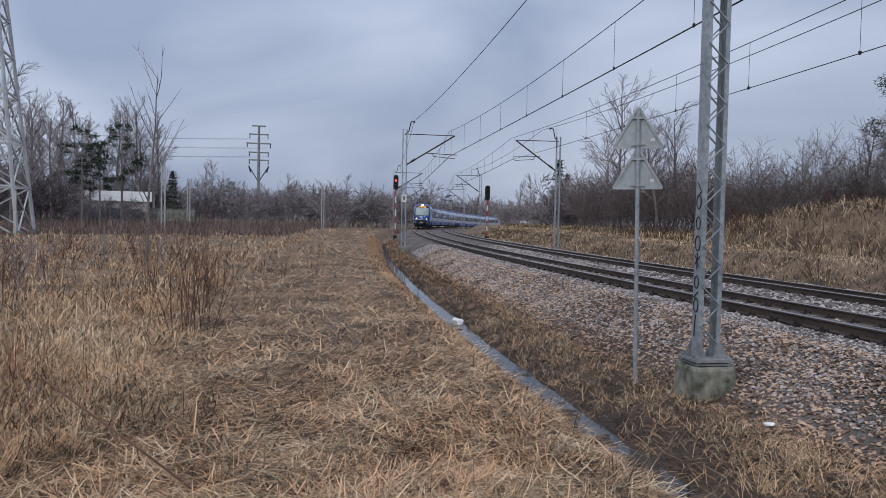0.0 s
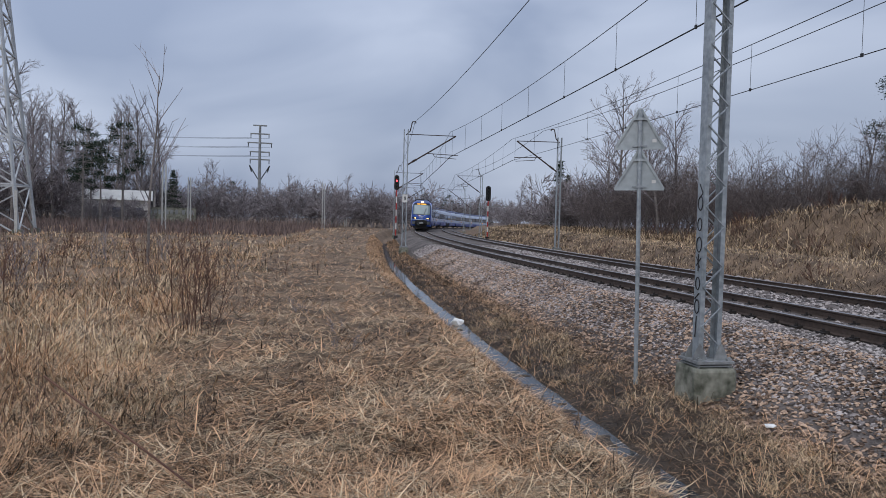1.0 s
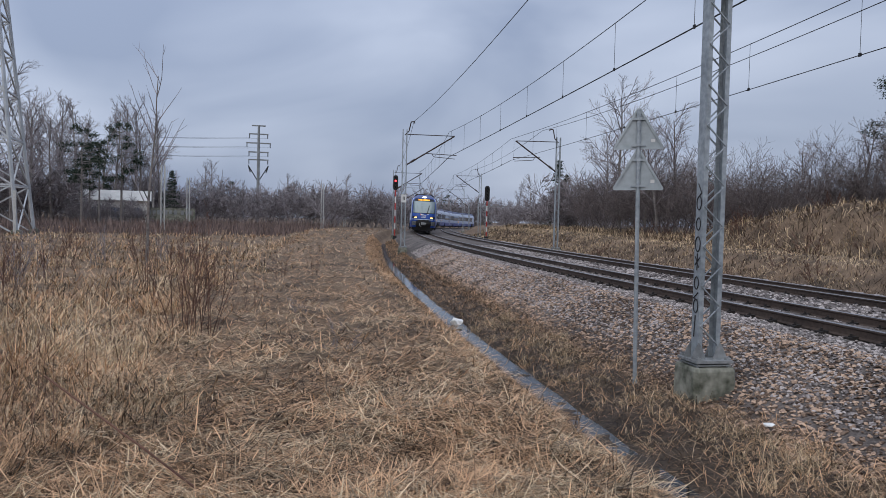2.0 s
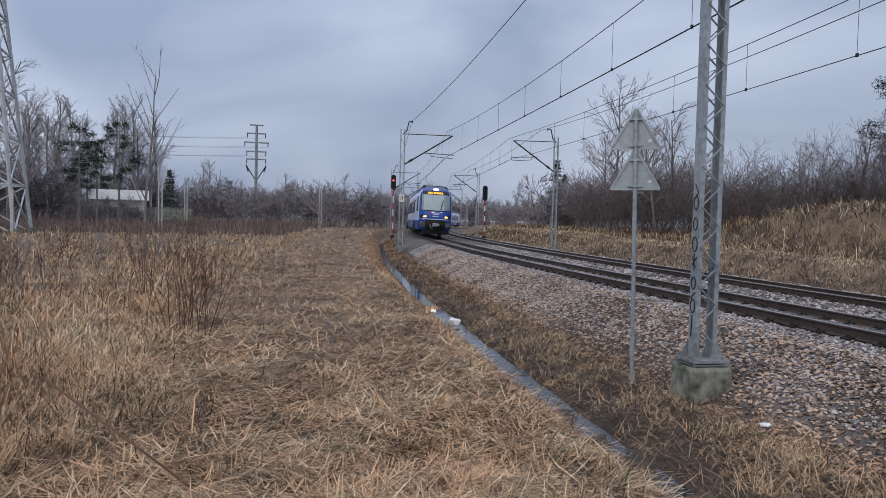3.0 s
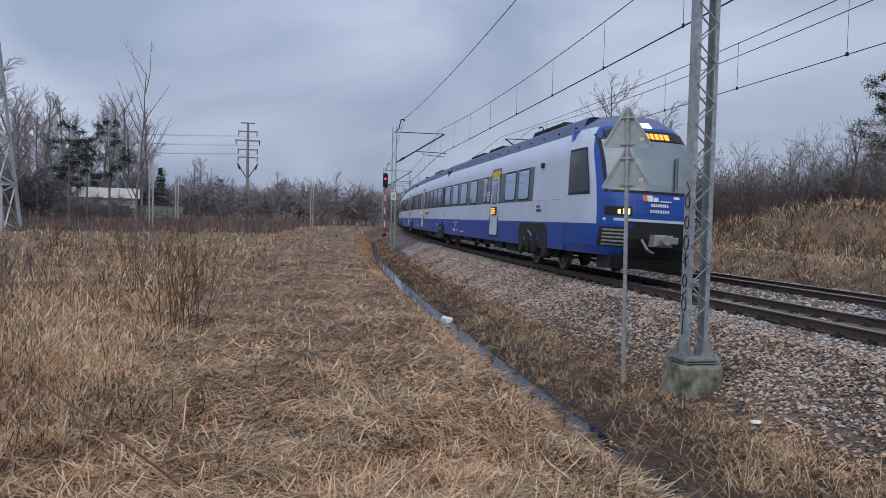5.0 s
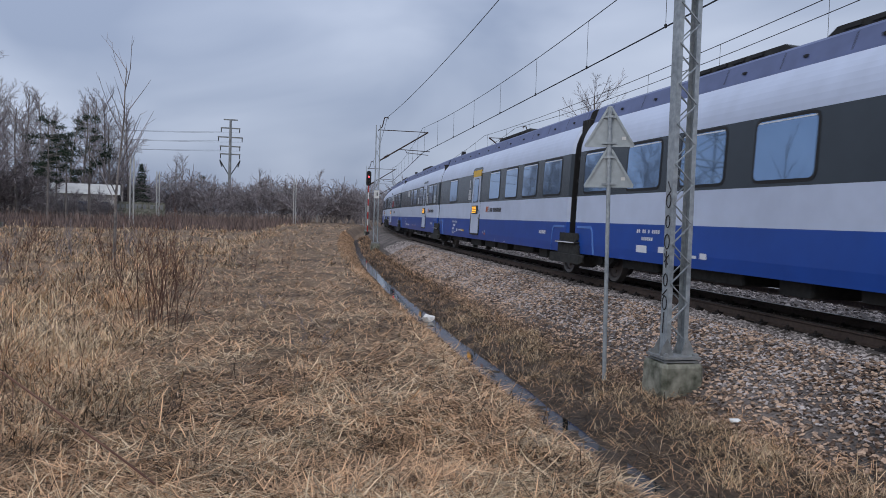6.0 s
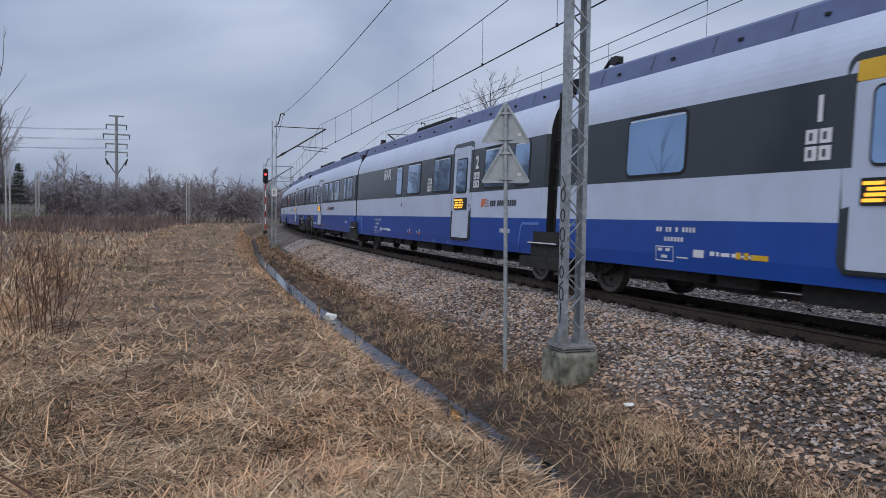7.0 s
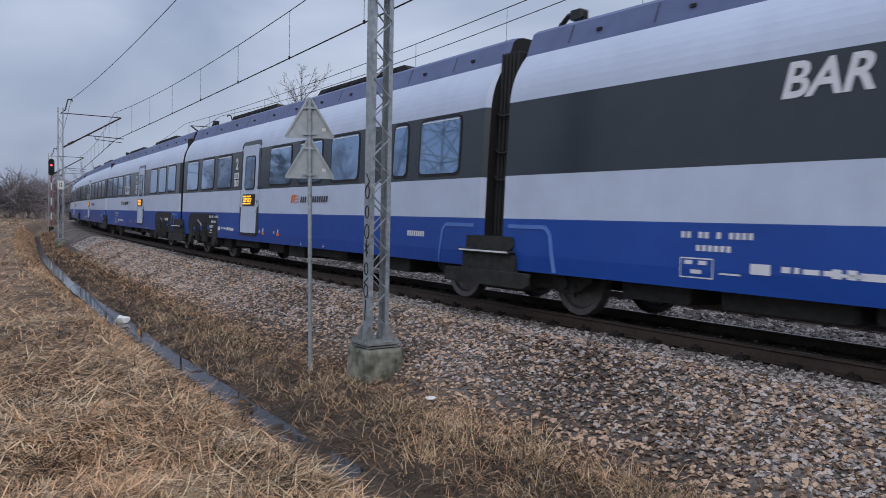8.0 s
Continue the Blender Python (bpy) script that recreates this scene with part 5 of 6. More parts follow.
def end_car(label, yellow=True, lit=True):
    car = thing("train_car", label, "train car", group="cars of the train")
    part("body", shell(0.22, 19.5), BAND_MATS, car)
    # cab shell: flank colours to about 40 degrees, then blue
    levels = [0.58, 0.8, 1.05, 1.31, 1.6, 1.92, 2.3, 2.65, 2.97, 3.2, 3.4, 3.6, 3.72, 3.85, 3.96, 4.05]
    b = Build()
    full = list(np.linspace(0, 90, 19))
    for i in range(len(levels) - 1):
        zs = levels[i:i + 2]
        for j in range(18):
            zc, ac = (zs[0] + zs[1]) / 2, (full[j] + full[j + 1]) / 2
            if zc < 1.31:
                m = 0
            elif zc > 3.72:
                m = 3
            else:
                m = 1 if ac < 33 + 9 * max(0.0, 1.9 - zc) else 0
            for sg in (-1, 1):
                cab_patch(zs, full[j:j + 2], sg, 0.0, m, b)
    V = []
    for a in full:
        x, y, z = cab_point(4.05, a)
        V += [(x, y, 4.05), (x, -y, 4.05)]
    b.add(V, [np.array([(2 * i, 2 * i + 2, 2 * i + 3, 2 * i + 1) for i in range(18)])], 3)
    b.box(19.38, 19.6, -1.30, 1.30, 0.6, 3.7, 0)
    cab = part("cab", b, BAND_MATS, car, "blue cab with white flanks and a large windscreen", soft=True)
    w = Build()
    cab_face(w, list(np.linspace(2.06, 3.64, 11)), -1.17, 1.17, 0.010, 0, 15)
    part("windscreen_seal", w, [M_RUBBER], cab)
    w = Build()
    cab_face(w, list(np.linspace(2.12, 3.36, 9)), -1.11, 1.11, 0.022, 0, 15)
    part("windscreen", w, [M_SCREEN], cab, "large dark curved windscreen")
    w = Build()
    cab_face(w, [3.39, 3.5, 3.60], -1.0, 1.0, 0.022, 0, 9)
    part("destination_display", w, [M_BLACK], cab, "amber destination display above the windscreen")
    if lit:
        w = Build()
        for a, c in ((-0.62, -0.52), (-0.48, -0.40), (-0.37, -0.29), (-0.2, -0.1), (-0.07, 0.03), (0.06, 0.15), (0.18, 0.28), (0.31, 0.40), (0.43, 0.55)):
            cab_face(w, [3.42, 3.57], a, c, 0.030, 0, 2)
        part("display_text", w, [M_AMBER], cab)
    # lamps
    for sg in (-1, 1):
        w = Build()
        cab_face(w, [1.52, 1.60, 1.73], sg * 0.66, sg * 1.18, 0.012, 0, 6)
        hl = part("headlight", w, [M_RUBBER], cab, "dark headlight housing with a lit lamp")
        if lit:
            w = Build()
            cab_face(w, [1.555, 1.685], sg * 0.72, sg * 0.86, 0.024, 0, 3)
            cab_face(w, [1.565, 1.665], sg * 0.91, sg * 0.96, 0.022, 0, 3)
            part("lamp", w, [M_LAMP_WARM], hl)
    w = Build()
    cab_face(w, [3.72, 3.86], -0.19, 0.19, 0.02, 0, 4)
    part("top_light", w, [M_LAMP if lit else M_LENS], cab, "bright white top light")
    # below the lamps: white line, grilles, coupler
    w = Build()
    cab_face(w, [1.40, 1.46], -1.2, 1.2, 0.012, 0, 12)
    part("white_strip", w, [M_CAR_WHITE], cab)
    w = Build()
    cab_face(w, [0.58, 0.8, 1.0, 1.39], -0.76, 0.76, 0.012, 0, 8)
    part("coupler_recess", w, [M_RUBBER], cab)
    for sg in (-1, 1):
        g = None
        for k in range(5):
            w = Build()
            cab_face(w, [0.82 + k * 0.085, 0.865 + k * 0.085], sg * 0.80, sg * 1.20, 0.03, 0, 4)
            part("grille_slat", w, [M_ZINC_OLD], cab)
        w = Build()
        cab_face(w, [0.80, 1.0, 1.25], sg * 0.76, sg * 1.24, 0.014, 0, 5)
        part("grille_recess", w, [M_RUBBER], cab)
    w = Build()
    w.box(22.0, 22.45, -0.22, 0.22, 0.84, 1.12, bevel=0.04)
    w.tube((22.4, 0, 1.0), (22.62, 0, 1.0), 0.13, 0.11, 10)
    w.box(22.35, 22.55, 0.12, 0.3, 0.92, 1.08, bevel=0.02)
    w.path([(22.1, -0.4, 1.0), (22.4, -0.36, 0.75), (22.35, -0.2, 0.7)], 0.03)
    part("coupler", w, [M_ZINC_OLD], cab, "grey steel coupler")
    w = Build()
    w.prism([(20.9, 0.26), (21.7, 0.28), (21.82, 0.60), (20.9, 0.60)], -0.98, 0.98)
    part("snow_plough", w, [M_RUBBER], cab)
    # wipers, marks on the nose
    w = Build()
    for y0, y1 in ((0.35, 0.55),):
        p = []
        for z, y in ((2.16, y0), (2.5, (y0 + y1) / 2 - 0.02), (2.95, y1)):
            q = Build()
            x = 22.0 - (z - 2.1) * 0.58
            p.append((x + 0.09, y, z))
        w.path(p, 0.018, 5)
        w.path([(q0 + 0.01, q1 + 0.06, q2 + 0.03) for q0, q1, q2 in p], 0.014, 5)
    part("wiper", w, [M_BLACK], cab)
    w = Build()
    for a, c, z0, z1 in ((-0.30, -0.16, 1.88, 2.02), (-0.14, -0.03, 1.88, 1.98), (0.0, 0.30, 1.88, 1.905)):
        cab_face(w, [z0, z1], a, c, 0.012, 0, 2)
    for i in range(8):
        cab_face(w, [1.76, 1.83], -0.22 + i * 0.055, -0.185 + i * 0.055, 0.012, 0, 2)
    for i in range(8):
        cab_face(w, [1.62, 1.69], -0.24 + i * 0.06, -0.20 + i * 0.06, 0.012, 0, 2)
    cab_face(w, [1.96, 2.02], 0.36, 0.50, 0.012, 0, 2)
    part("nose_mark", w, [M_MARK], cab)
    w = Build()
    cab_face(w, [1.88, 2.02], -0.40, -0.31, 0.012, 0, 2)
    part("nose_logo", w, [M_ORANGE], cab)
    # flank
    for sd in (-1, 1):
        for a, c in ((0.62, 1.95), (2.75, 4.05), (4.8, 6.1), (6.9, 8.2), (9.5, 10.1), (13.0, 14.3), (14.75, 15.9)):
            window(car, a, c, sd)
        car_door(car, 10.95, 12.05, sd, yellow)
        pictograms(car, 10.22, sd, "1")
        w = Build()
        cab_patch([2.02, 2.3, 2.7, 3.04, 3.18], [1.0, 3, 7, 12, 17, 22, 25.5], sd, 0.010, 0, w)
        cw = part("cab_window", w, [M_RUBBER], cab, "dark cab side window")
        w = Build()
        cab_patch([2.08, 2.4, 2.8, 3.12], [1.4, 3, 7, 12, 17, 22, 24.6], sd, 0.016, 0, w)
        part("cab_pane", w, [M_CAR_DARK], cw)
        part("band_end", plate(16.45, 19.45, 1.925, 2.985, 0.02, 0.005, 0.01, 0, sd), [M_CAR_WHITE], car)
        c = Build()
        c.box(17.25, 17.45, sd * 1.42 - 0.05, sd * 1.42 + 0.05, 2.86, 3.0, bevel=0.02)
        part("rear_view_camera", c, [M_BLACK], cab)
        bars(car, 16.9, 1.6, [(0.0, 0.0, 0.5, 0.08), (0.0, 0.12, 0.35, 0.06)], sd, M_MARK_DARK)
        bars(car, 3.35, 0.86, [*[(0.075 * i, 0.28, 0.05, 0.07) for i in range(12) if i not in (2, 5, 7)], *[(0.2 + 0.075 * i, 0.14, 0.05, 0.065) for i in range(6)], (0.0, -0.1, 0.42, 0.14), (0.86, -0.07, 0.22, 0.11)], sd, M_MARK)
        bars(car, 5.0, 0.75, [(0.0, 0.0, 0.5, 0.05), (0.6, 0.0, 0.2, 0.1)], sd, M_MARK)
    motor_arch(car, 16.55)
    roof_gear(car, ((3.9, 6.9, 0.13), (7.5, 10.2, 0.14), (14.0, 17.6, 0.16)))
    roof_seams(car, 0.4, 19.2)
    bellows(car)
    bogie(car, 0.0)
    bogie(car, 16.6)
    under_gear(car, 2.3, 14.4, 5)
    fairing(car, 0.4, 1.25)
    p = Build()
    p.path([(13.3, 0, 4.25), (14.3, 0, 4.95), (13.2, 0, 5.28)], 0.03)
    p.path([(13.2, -0.75, 5.28), (13.2, 0.75, 5.28)], 0.025)
    return car


def build_train():
    global WHEEL
    WHEEL = wheel_mesh()
    cars = []
    cars.append(end_car("blue and silver leading train car with lit headlights"))
    cars.append(middle_car("blue, silver and graphite first-class train car", [(2.5, 3.9), (9.25, 10.5), (11.25, 12.5), (13.1, 14.4), (15.0, 16.35)], [(6.75, 7.9)], True, picto=[(6.08, "1")], seed=2, logo=8.9, roofs=((7.9, 11.9, 0.14),)))
    cars.append(middle_car("blue and silver dining car with white bar lettering", [(6.15, 6.75), (7.45, 8.75), (10.05, 11.4), (13.85, 15.1), (15.55, 16.25)], [(11.75, 12.9)], False, picto=[(9.5, None), (13.15, "2")],
                           texts=[("BAR", 4.90, 2.71, 0.49)], seed=3, logo=13.7, roofs=((6.2, 9.9, 0.14),)))
    cars.append(middle_car("blue and silver second-class train car", [(0.75, 1.95), (2.4, 3.6), (4.0, 5.2), (8.2, 9.5), (10.0, 11.2), (11.7, 12.9), (14.3, 14.75), (15.2, 16.35)], [(6.2, 7.35)], False, picto=[(5.5, "2")], bogies=(2.6,), seed=4, logo=9.6))
    cars.append(middle_car("blue and silver second-class train car", [(0.75, 2.0), (2.4, 3.6), (4.0, 5.2), (6.0, 7.2), (12.0, 13.2), (13.6, 14.8), (15.2, 16.35)], [(9.4, 10.55)], False, picto=[(8.7, "2")], bogies=(0.0, CAR - 2.6), seed=5, logo=5.0))
    cars.append(middle_car("blue and silver second-class train car", [(2.5, 3.9), (9.25, 10.5), (11.25, 12.5), (13.1, 14.4), (15.0, 16.35)], [(6.75, 7.9)], False, picto=[(6.08, "2")], seed=6, logo=8.9))
    cars.append(middle_car("blue and silver second-class train car", [(2.5, 3.9), (9.25, 10.5), (11.25, 12.5), (13.1, 14.4), (15.0, 16.35)], [(6.75, 7.9)], False, picto=[(6.08, "2")], bogies=(), seed=7, logo=8.9))
    cars.append(end_car("blue and silver trailing train car with unlit lights", False, False))
    return cars


TRAIN = build_train()
FRONT_GAP = 16.97


def gap_s(k, t):
    """Where the k-th gangway stands along the line at t."""
    return FRONT_GAP + CAR * k - 21.244 * (t - 6) - 0.071 * (t - 6) ** 2


CANT = math.degrees(math.atan2(0.052, GAUGE))


def car_pose(k, t):
    """Cars 0 to 6 have their rear gangway k at the origin; the last one runs the other way about."""
    def at(s):
        return place(s, GAUGE / 2, RAIL_Z - 0.026)
    if k < 7:
        a = at(gap_s(k, t))
        b = at(gap_s(k, t) - (19.0 if k == 0 else CAR))
    else:
        a = at(gap_s(6, t))
        b = at(gap_s(6, t) + 19.0)
    d = (b - a).normalized()
    y = Vector((0, 0, 1)).cross(d)
    m = Matrix((d, y, Vector((0, 0, 1)))).transposed().to_4x4()
    m.translation = a
    return m @ pose(0, 0, 0, -CANT if k < 7 else CANT, 0, 0)
# ---------------------------------------------------------------- plants


def blades(name, x, y, z, length, width, azim, tilt0, tilt1, mat, label, category="dry grass", yaw=None):
    n = len(x)
    r = np.random.RandomState(len(name) + n)
    dx, dy = np.cos(azim), np.sin(azim)
    ya = azim + math.pi / 2 + r.uniform(-0.8, 0.8, n)
    wx, wy = np.cos(ya) * width / 2, np.sin(ya) * width / 2
    p = np.stack([x, y, z], -1)
    mid = p + (length * 0.55)[:, None] * np.stack([np.sin(tilt0) * dx, np.sin(tilt0) * dy, np.cos(tilt0)], -1)
    tip = mid + (length * 0.45)[:, None] * np.stack([np.sin(tilt1) * dx, np.sin(tilt1) * dy, np.cos(tilt1)], -1)
    w = np.stack([wx, wy, np.zeros(n)], -1)
    V = np.stack([p - w, p + w, mid + w * 0.9, mid - w * 0.9, tip], 1).reshape(-1, 3)
    b = (np.arange(n) * 5)[:, None]
    me = mesh_of(name, V, [b + np.array([[0, 1, 2, 3]]), b + np.array([[3, 2, 4]])], mat)
    return tagged(new(name, me), label, category, kind="stuff")


def scatter(n, az0, az1, r0, r1, seed, log_share=0.35):
    """Places round the camera, dense near by: bearings in degrees to the right of ahead."""
    r = np.random.RandomState(seed)
    u = r.uniform(0, 1, n)
    near = 1 / (u * (1 / r0 - 1 / r1) + 1 / r1)
    far = np.exp(np.log(r0) + u * (np.log(r1) - np.log(r0)))
    d = np.where(r.uniform(0, 1, n) < log_share, far, near)
    a = np.radians(r.uniform(az0, az1, n))
    return d * np.sin(a), d * np.cos(a), d, r


PATH_EDGE = -9.3


def path_edge(s):
    return PATH_EDGE + 0.5 * waves(s, s * 0, 5.0, 21) + 0.25 * waves(s, s * 0, 1.7, 22)


def meadow():
    # tussocks
    x, y, d, r = scatter(15500, -48, 14, 2.6, 120, 31)
    s, o = to_line(x, y)
    keep = o < path_edge(s)
    x, y, d, s, o = x[keep], y[keep], d[keep], s[keep], o[keep]
    k = 17
    n = len(x)
    spread = (0.10 + 0.004 * d)[:, None]
    bx = (x[:, None] + r.normal(0, 1, (n, k)) * spread).ravel()
    by = (y[:, None] + r.normal(0, 1, (n, k)) * spread).ravel()
    ss, oo = to_line(bx, by)
    bz = ground_z(ss, oo) - 0.02
    dd = np.repeat(d, k)
    size = np.repeat(r.uniform(0.34, 0.80, n) * (0.75 + 0.35 * waves(x, y, 4.0, 41)), k)
    L = np.clip(size, 0.18, 0.9) * r.uniform(0.6, 1.15, n * k)
    W = 0.0042 * (1 + 0.14 * dd) * r.uniform(0.5, 1.3, n * k)
    flow = np.repeat(3.0 * waves(x, y, 2.0, 42), k)
    az = flow + r.normal(0, 1.5, n * k)
    t0 = np.abs(r.normal(1.0, 0.36, n * k))
    t1 = t0 + np.abs(r.normal(0.75, 0.4, n * k))
    half = r.uniform(0, 1, n * k) < np.repeat(np.clip(0.5 + 0.5 * waves(x, y, 3.0, 43), 0.1, 0.9), k)
    for sel, nm, mat, lab in ((half, "tussock_grass", M_STRAW_PALE, "pale drooping tussocks of dead grass"), (~half, "meadow_grass", M_STRAW, "tangled brown dead meadow grass")):
        blades(nm, bx[sel], by[sel], bz[sel], L[sel], W[sel], az[sel], t0[sel], t1[sel], mat, lab)
    # thin upright stalks between the tussocks
    x, y, d, r = scatter(4600, -48, 8, 3.4, 70, 35, 0.6)
    s, o = to_line(x, y)
    keep = (o < path_edge(s) - 0.3) & (r.uniform(0, 1, len(x)) < np.clip(0.42 + 0.75 * waves(x, y, 3.4, 48), 0.05, 1))
    x, y, d, s, o = x[keep], y[keep], d[keep], s[keep], o[keep]
    n = len(x)
    tilt = np.abs(r.normal(0.28, 0.22, n))
    blades("meadow_stalks", x, y, ground_z(s, o), r.uniform(0.25, 0.85, n), 0.0024 * (1 + 0.12 * d), r.uniform(0, 6.28, n), tilt, tilt + r.normal(0.1, 0.2, n), M_TWIG_RED, "thin reddish-brown dead stalks in the meadow", "dead stalks")
    # flattened grass of the trodden strip
    x, y, d, r = scatter(178000, -34, 34, 2.6, 120, 32, 0.55)
    # the same growth beside and behind the viewer
    x2, y2, d2, _r = scatter(16000, 34, 326, 0.5, 14, 33, 1.0)
    x3, y3, d3, _r = scatter(2500, -34, 34, 0.5, 2.6, 34, 1.0)
    x, y, d = np.concatenate([x, x2, x3]), np.concatenate([y, y2, y3]), np.concatenate([d, d2, d3])
    s, o = to_line(x, y)
    keep = (o > path_edge(s) - 0.8) & (o < -5.45 + ditch_shift(s)) & (s > -10)
    x, y, d, s, o = x[keep], y[keep], d[keep], s[keep], o[keep]
    n = len(x)
    z = ground_z(s, o) + r.uniform(-0.01, 0.075, n) + 0.03 * waves(x, y, 0.42, 47)
    L = r.uniform(0.10, 0.34, n)
    L = L * (1 + 0.012 * d)
    W = 0.0036 * (1 + 0.21 * d) * r.uniform(0.6, 1.3, n)
    az = 2.6 * waves(x, y, 1.5, 44) + 2.2 * waves(x, y, 0.5, 45) + r.normal(0, 1.5, n)
    t0 = np.clip(r.normal(1.45, 0.17, n), 0.4, 1.62)
    t1 = np.clip(t0 + r.normal(0.2, 0.42, n), 0.5, 2.1)
    reddish = r.uniform(0, 1, n) < np.clip(0.64 + 0.45 * waves(x, y, 1.3, 46), 0.05, 0.95)
    blades("trodden_grass", x[reddish], y[reddish], z[reddish], L[reddish], W[reddish], az[reddish], t0[reddish], t1[reddish], M_STRAW, "flattened brown dead grass on the trodden strip")
    q = ~reddish
    blades("trodden_straw", x[q], y[q], z[q], L[q], W[q], az[q], t0[q], t1[q], M_STRAW_PALE, "flattened pale straw on the trodden strip")


def banks():
    # near bank of the ditch
    r = np.random.RandomState(51)
    n = 25000
    s = -9 + 85 * r.uniform(0, 1, n) ** 1.9
    o = r.uniform(-5.75, -4.58, n) + ditch_shift(s)
    x, y = line_xy(s, o)
    z = ground_z(s, o) - 0.01
    d = np.hypot(x, y)
    th = np.interp(s, _S, _TH)
    to_water = np.arctan2(N2[1] * np.cos(th) - T2[1] * np.sin(th), N2[0] * np.cos(th) - T2[0] * np.sin(th))
    blades("ditch_grass", x, y, z, r.uniform(0.10, 0.26, n), 0.0034 * (1 + 0.07 * d), to_water + r.normal(0, 0.9, n), np.abs(r.normal(1.0, 0.3, n)), np.abs(r.normal(1.7, 0.35, n)), M_STRAW, "straw-coloured grass hanging over the ditch edge")
    # far bank: low, dark, weedy
    n = 74000
    s = -7 + 83 * r.uniform(0, 1, n) ** 2.5
    o = r.uniform(-4.14, -2.4, n)
    o = o + ditch_shift(s) * (1 - smooth(-3.4, -2.4, o))
    x, y = line_xy(s, o)
    z = ground_z(s, o) + r.uniform(0.015, 0.06, n)
    d = np.hypot(x, y)
    dark = r.uniform(0, 1, n) < 0.62 + 0.30 * waves(x, y, 1.3, 52) - 0.5 * smooth(8.5, 5.5, s) * smooth(-3.9, -3.4, o)
    L, W = r.uniform(0.08, 0.26, n), 0.0032 * (1 + 0.11 * d)
    az, t0 = r.uniform(0, 6.28, n), np.abs(r.normal(1.3, 0.3, n))
    t1 = t0 + np.abs(r.normal(0.4, 0.3, n))
    blades("bank_weed", x[dark], y[dark], z[dark], L[dark], W[dark], az[dark], t0[dark], t1[dark], M_WEED, "dark withered weeds on the ditch bank")
    q = ~dark
    blades("bank_grass", x[q], y[q], z[q], L[q] * 1.15, W[q], az[q], t0[q], t1[q], M_STRAW, "thin brown grass on the ditch bank")
    # straw tufts at the foot of the embankment
    m, k = 230, 34
    s = np.repeat(3.4 + 15 * r.uniform(0, 1, m) ** 1.8, k)
    o = np.repeat(np.where(r.uniform(0, 1, m) < 0.75, r.uniform(-3.5, -2.6, m), r.uniform(-3.95, -3.5, m)), k)
    n = m * k
    x, y = line_xy(s + r.normal(0, 0.07, n), o + r.normal(0, 0.06, n))
    ss, oo = to_line(x, y)
    t0 = np.abs(r.normal(1.05, 0.35, n))
    blades("embankment_tufts", x, y, ground_z(ss, oo) + 0.01, r.uniform(0.12, 0.36, n), 0.0042 * r.uniform(0.6, 1.3, n) * (1 + 0.04 * np.hypot(x, y)), r.uniform(0, 6.28, n), t0, t0 + np.abs(r.normal(0.9, 0.4, n)), M_STRAW_PALE, "pale straw tufts at the foot of the embankment")
    # bank beyond the far track
    n = 70000
    s = 6 + 95 * r.uniform(0, 1, n) ** 1.15
    o = 7.1 + 10.5 * r.uniform(0, 1, n) ** 1.2
    x, y = line_xy(s, o)
    z = ground_z(s, o) - 0.02
    d = np.hypot(x, y)
    path = (o > 9.7) & (o < 12.0)
    dark = (r.uniform(0, 1, n) < np.where(path, 0.05, np.where(o < 9.7, 0.5, 0.36)) + 0.28 * waves(x, y, 4.0, 53))
    L = np.where(path, r.uniform(0.12, 0.22, n), np.where(o > 12, r.uniform(0.28, 0.66, n), r.uniform(0.16, 0.34, n)))
    W = 0.0072 * (1 + 0.07 * d)
    az, t0 = r.uniform(0, 6.28, n), np.abs(r.normal(0.9, 0.4, n))
    t1 = t0 + np.abs(r.normal(0.6, 0.3, n))
    blades("far_bank_weed", x[dark], y[dark], z[dark], L[dark], W[dark], az[dark], t0[dark], t1[dark], M_WEED, "dark withered growth on the cutting bank")
    q = ~dark
    blades("far_bank_grass", x[q], y[q], z[q], L[q], W[q], az[q], t0[q], t1[q], M_STRAW_PALE, "pale dead grass on the cutting bank")
    # brown brush strip along the far side of the meadow
    n = 24000
    a = np.radians(r.uniform(-50, -2.5, n))
    dd = r.uniform(62, 135, n)
    x, y = dd * np.sin(a), dd * np.cos(a)
    s, o = to_line(x, y)
    keep = o < -9 - 0.04 * s
    x, y, dd, s, o = x[keep], y[keep], dd[keep], s[keep], o[keep]
    n = len(x)
    L = r.uniform(0.5, 1.25, n) * (1 + 0.3 * waves(x, y, 14, 54)) * np.interp(dd, [62, 80], [0.5, 1.0])
    blades("meadow_brush", x, y, ground_z(s, o), L, np.full(n, 0.075), r.uniform(0, 6.28, n), np.abs(r.normal(0.2, 0.15, n)), np.abs(r.normal(0.3, 0.2, n)), M_BRUSH, "reddish-brown brush along the meadow's edge", "brush")


meadow()
banks()


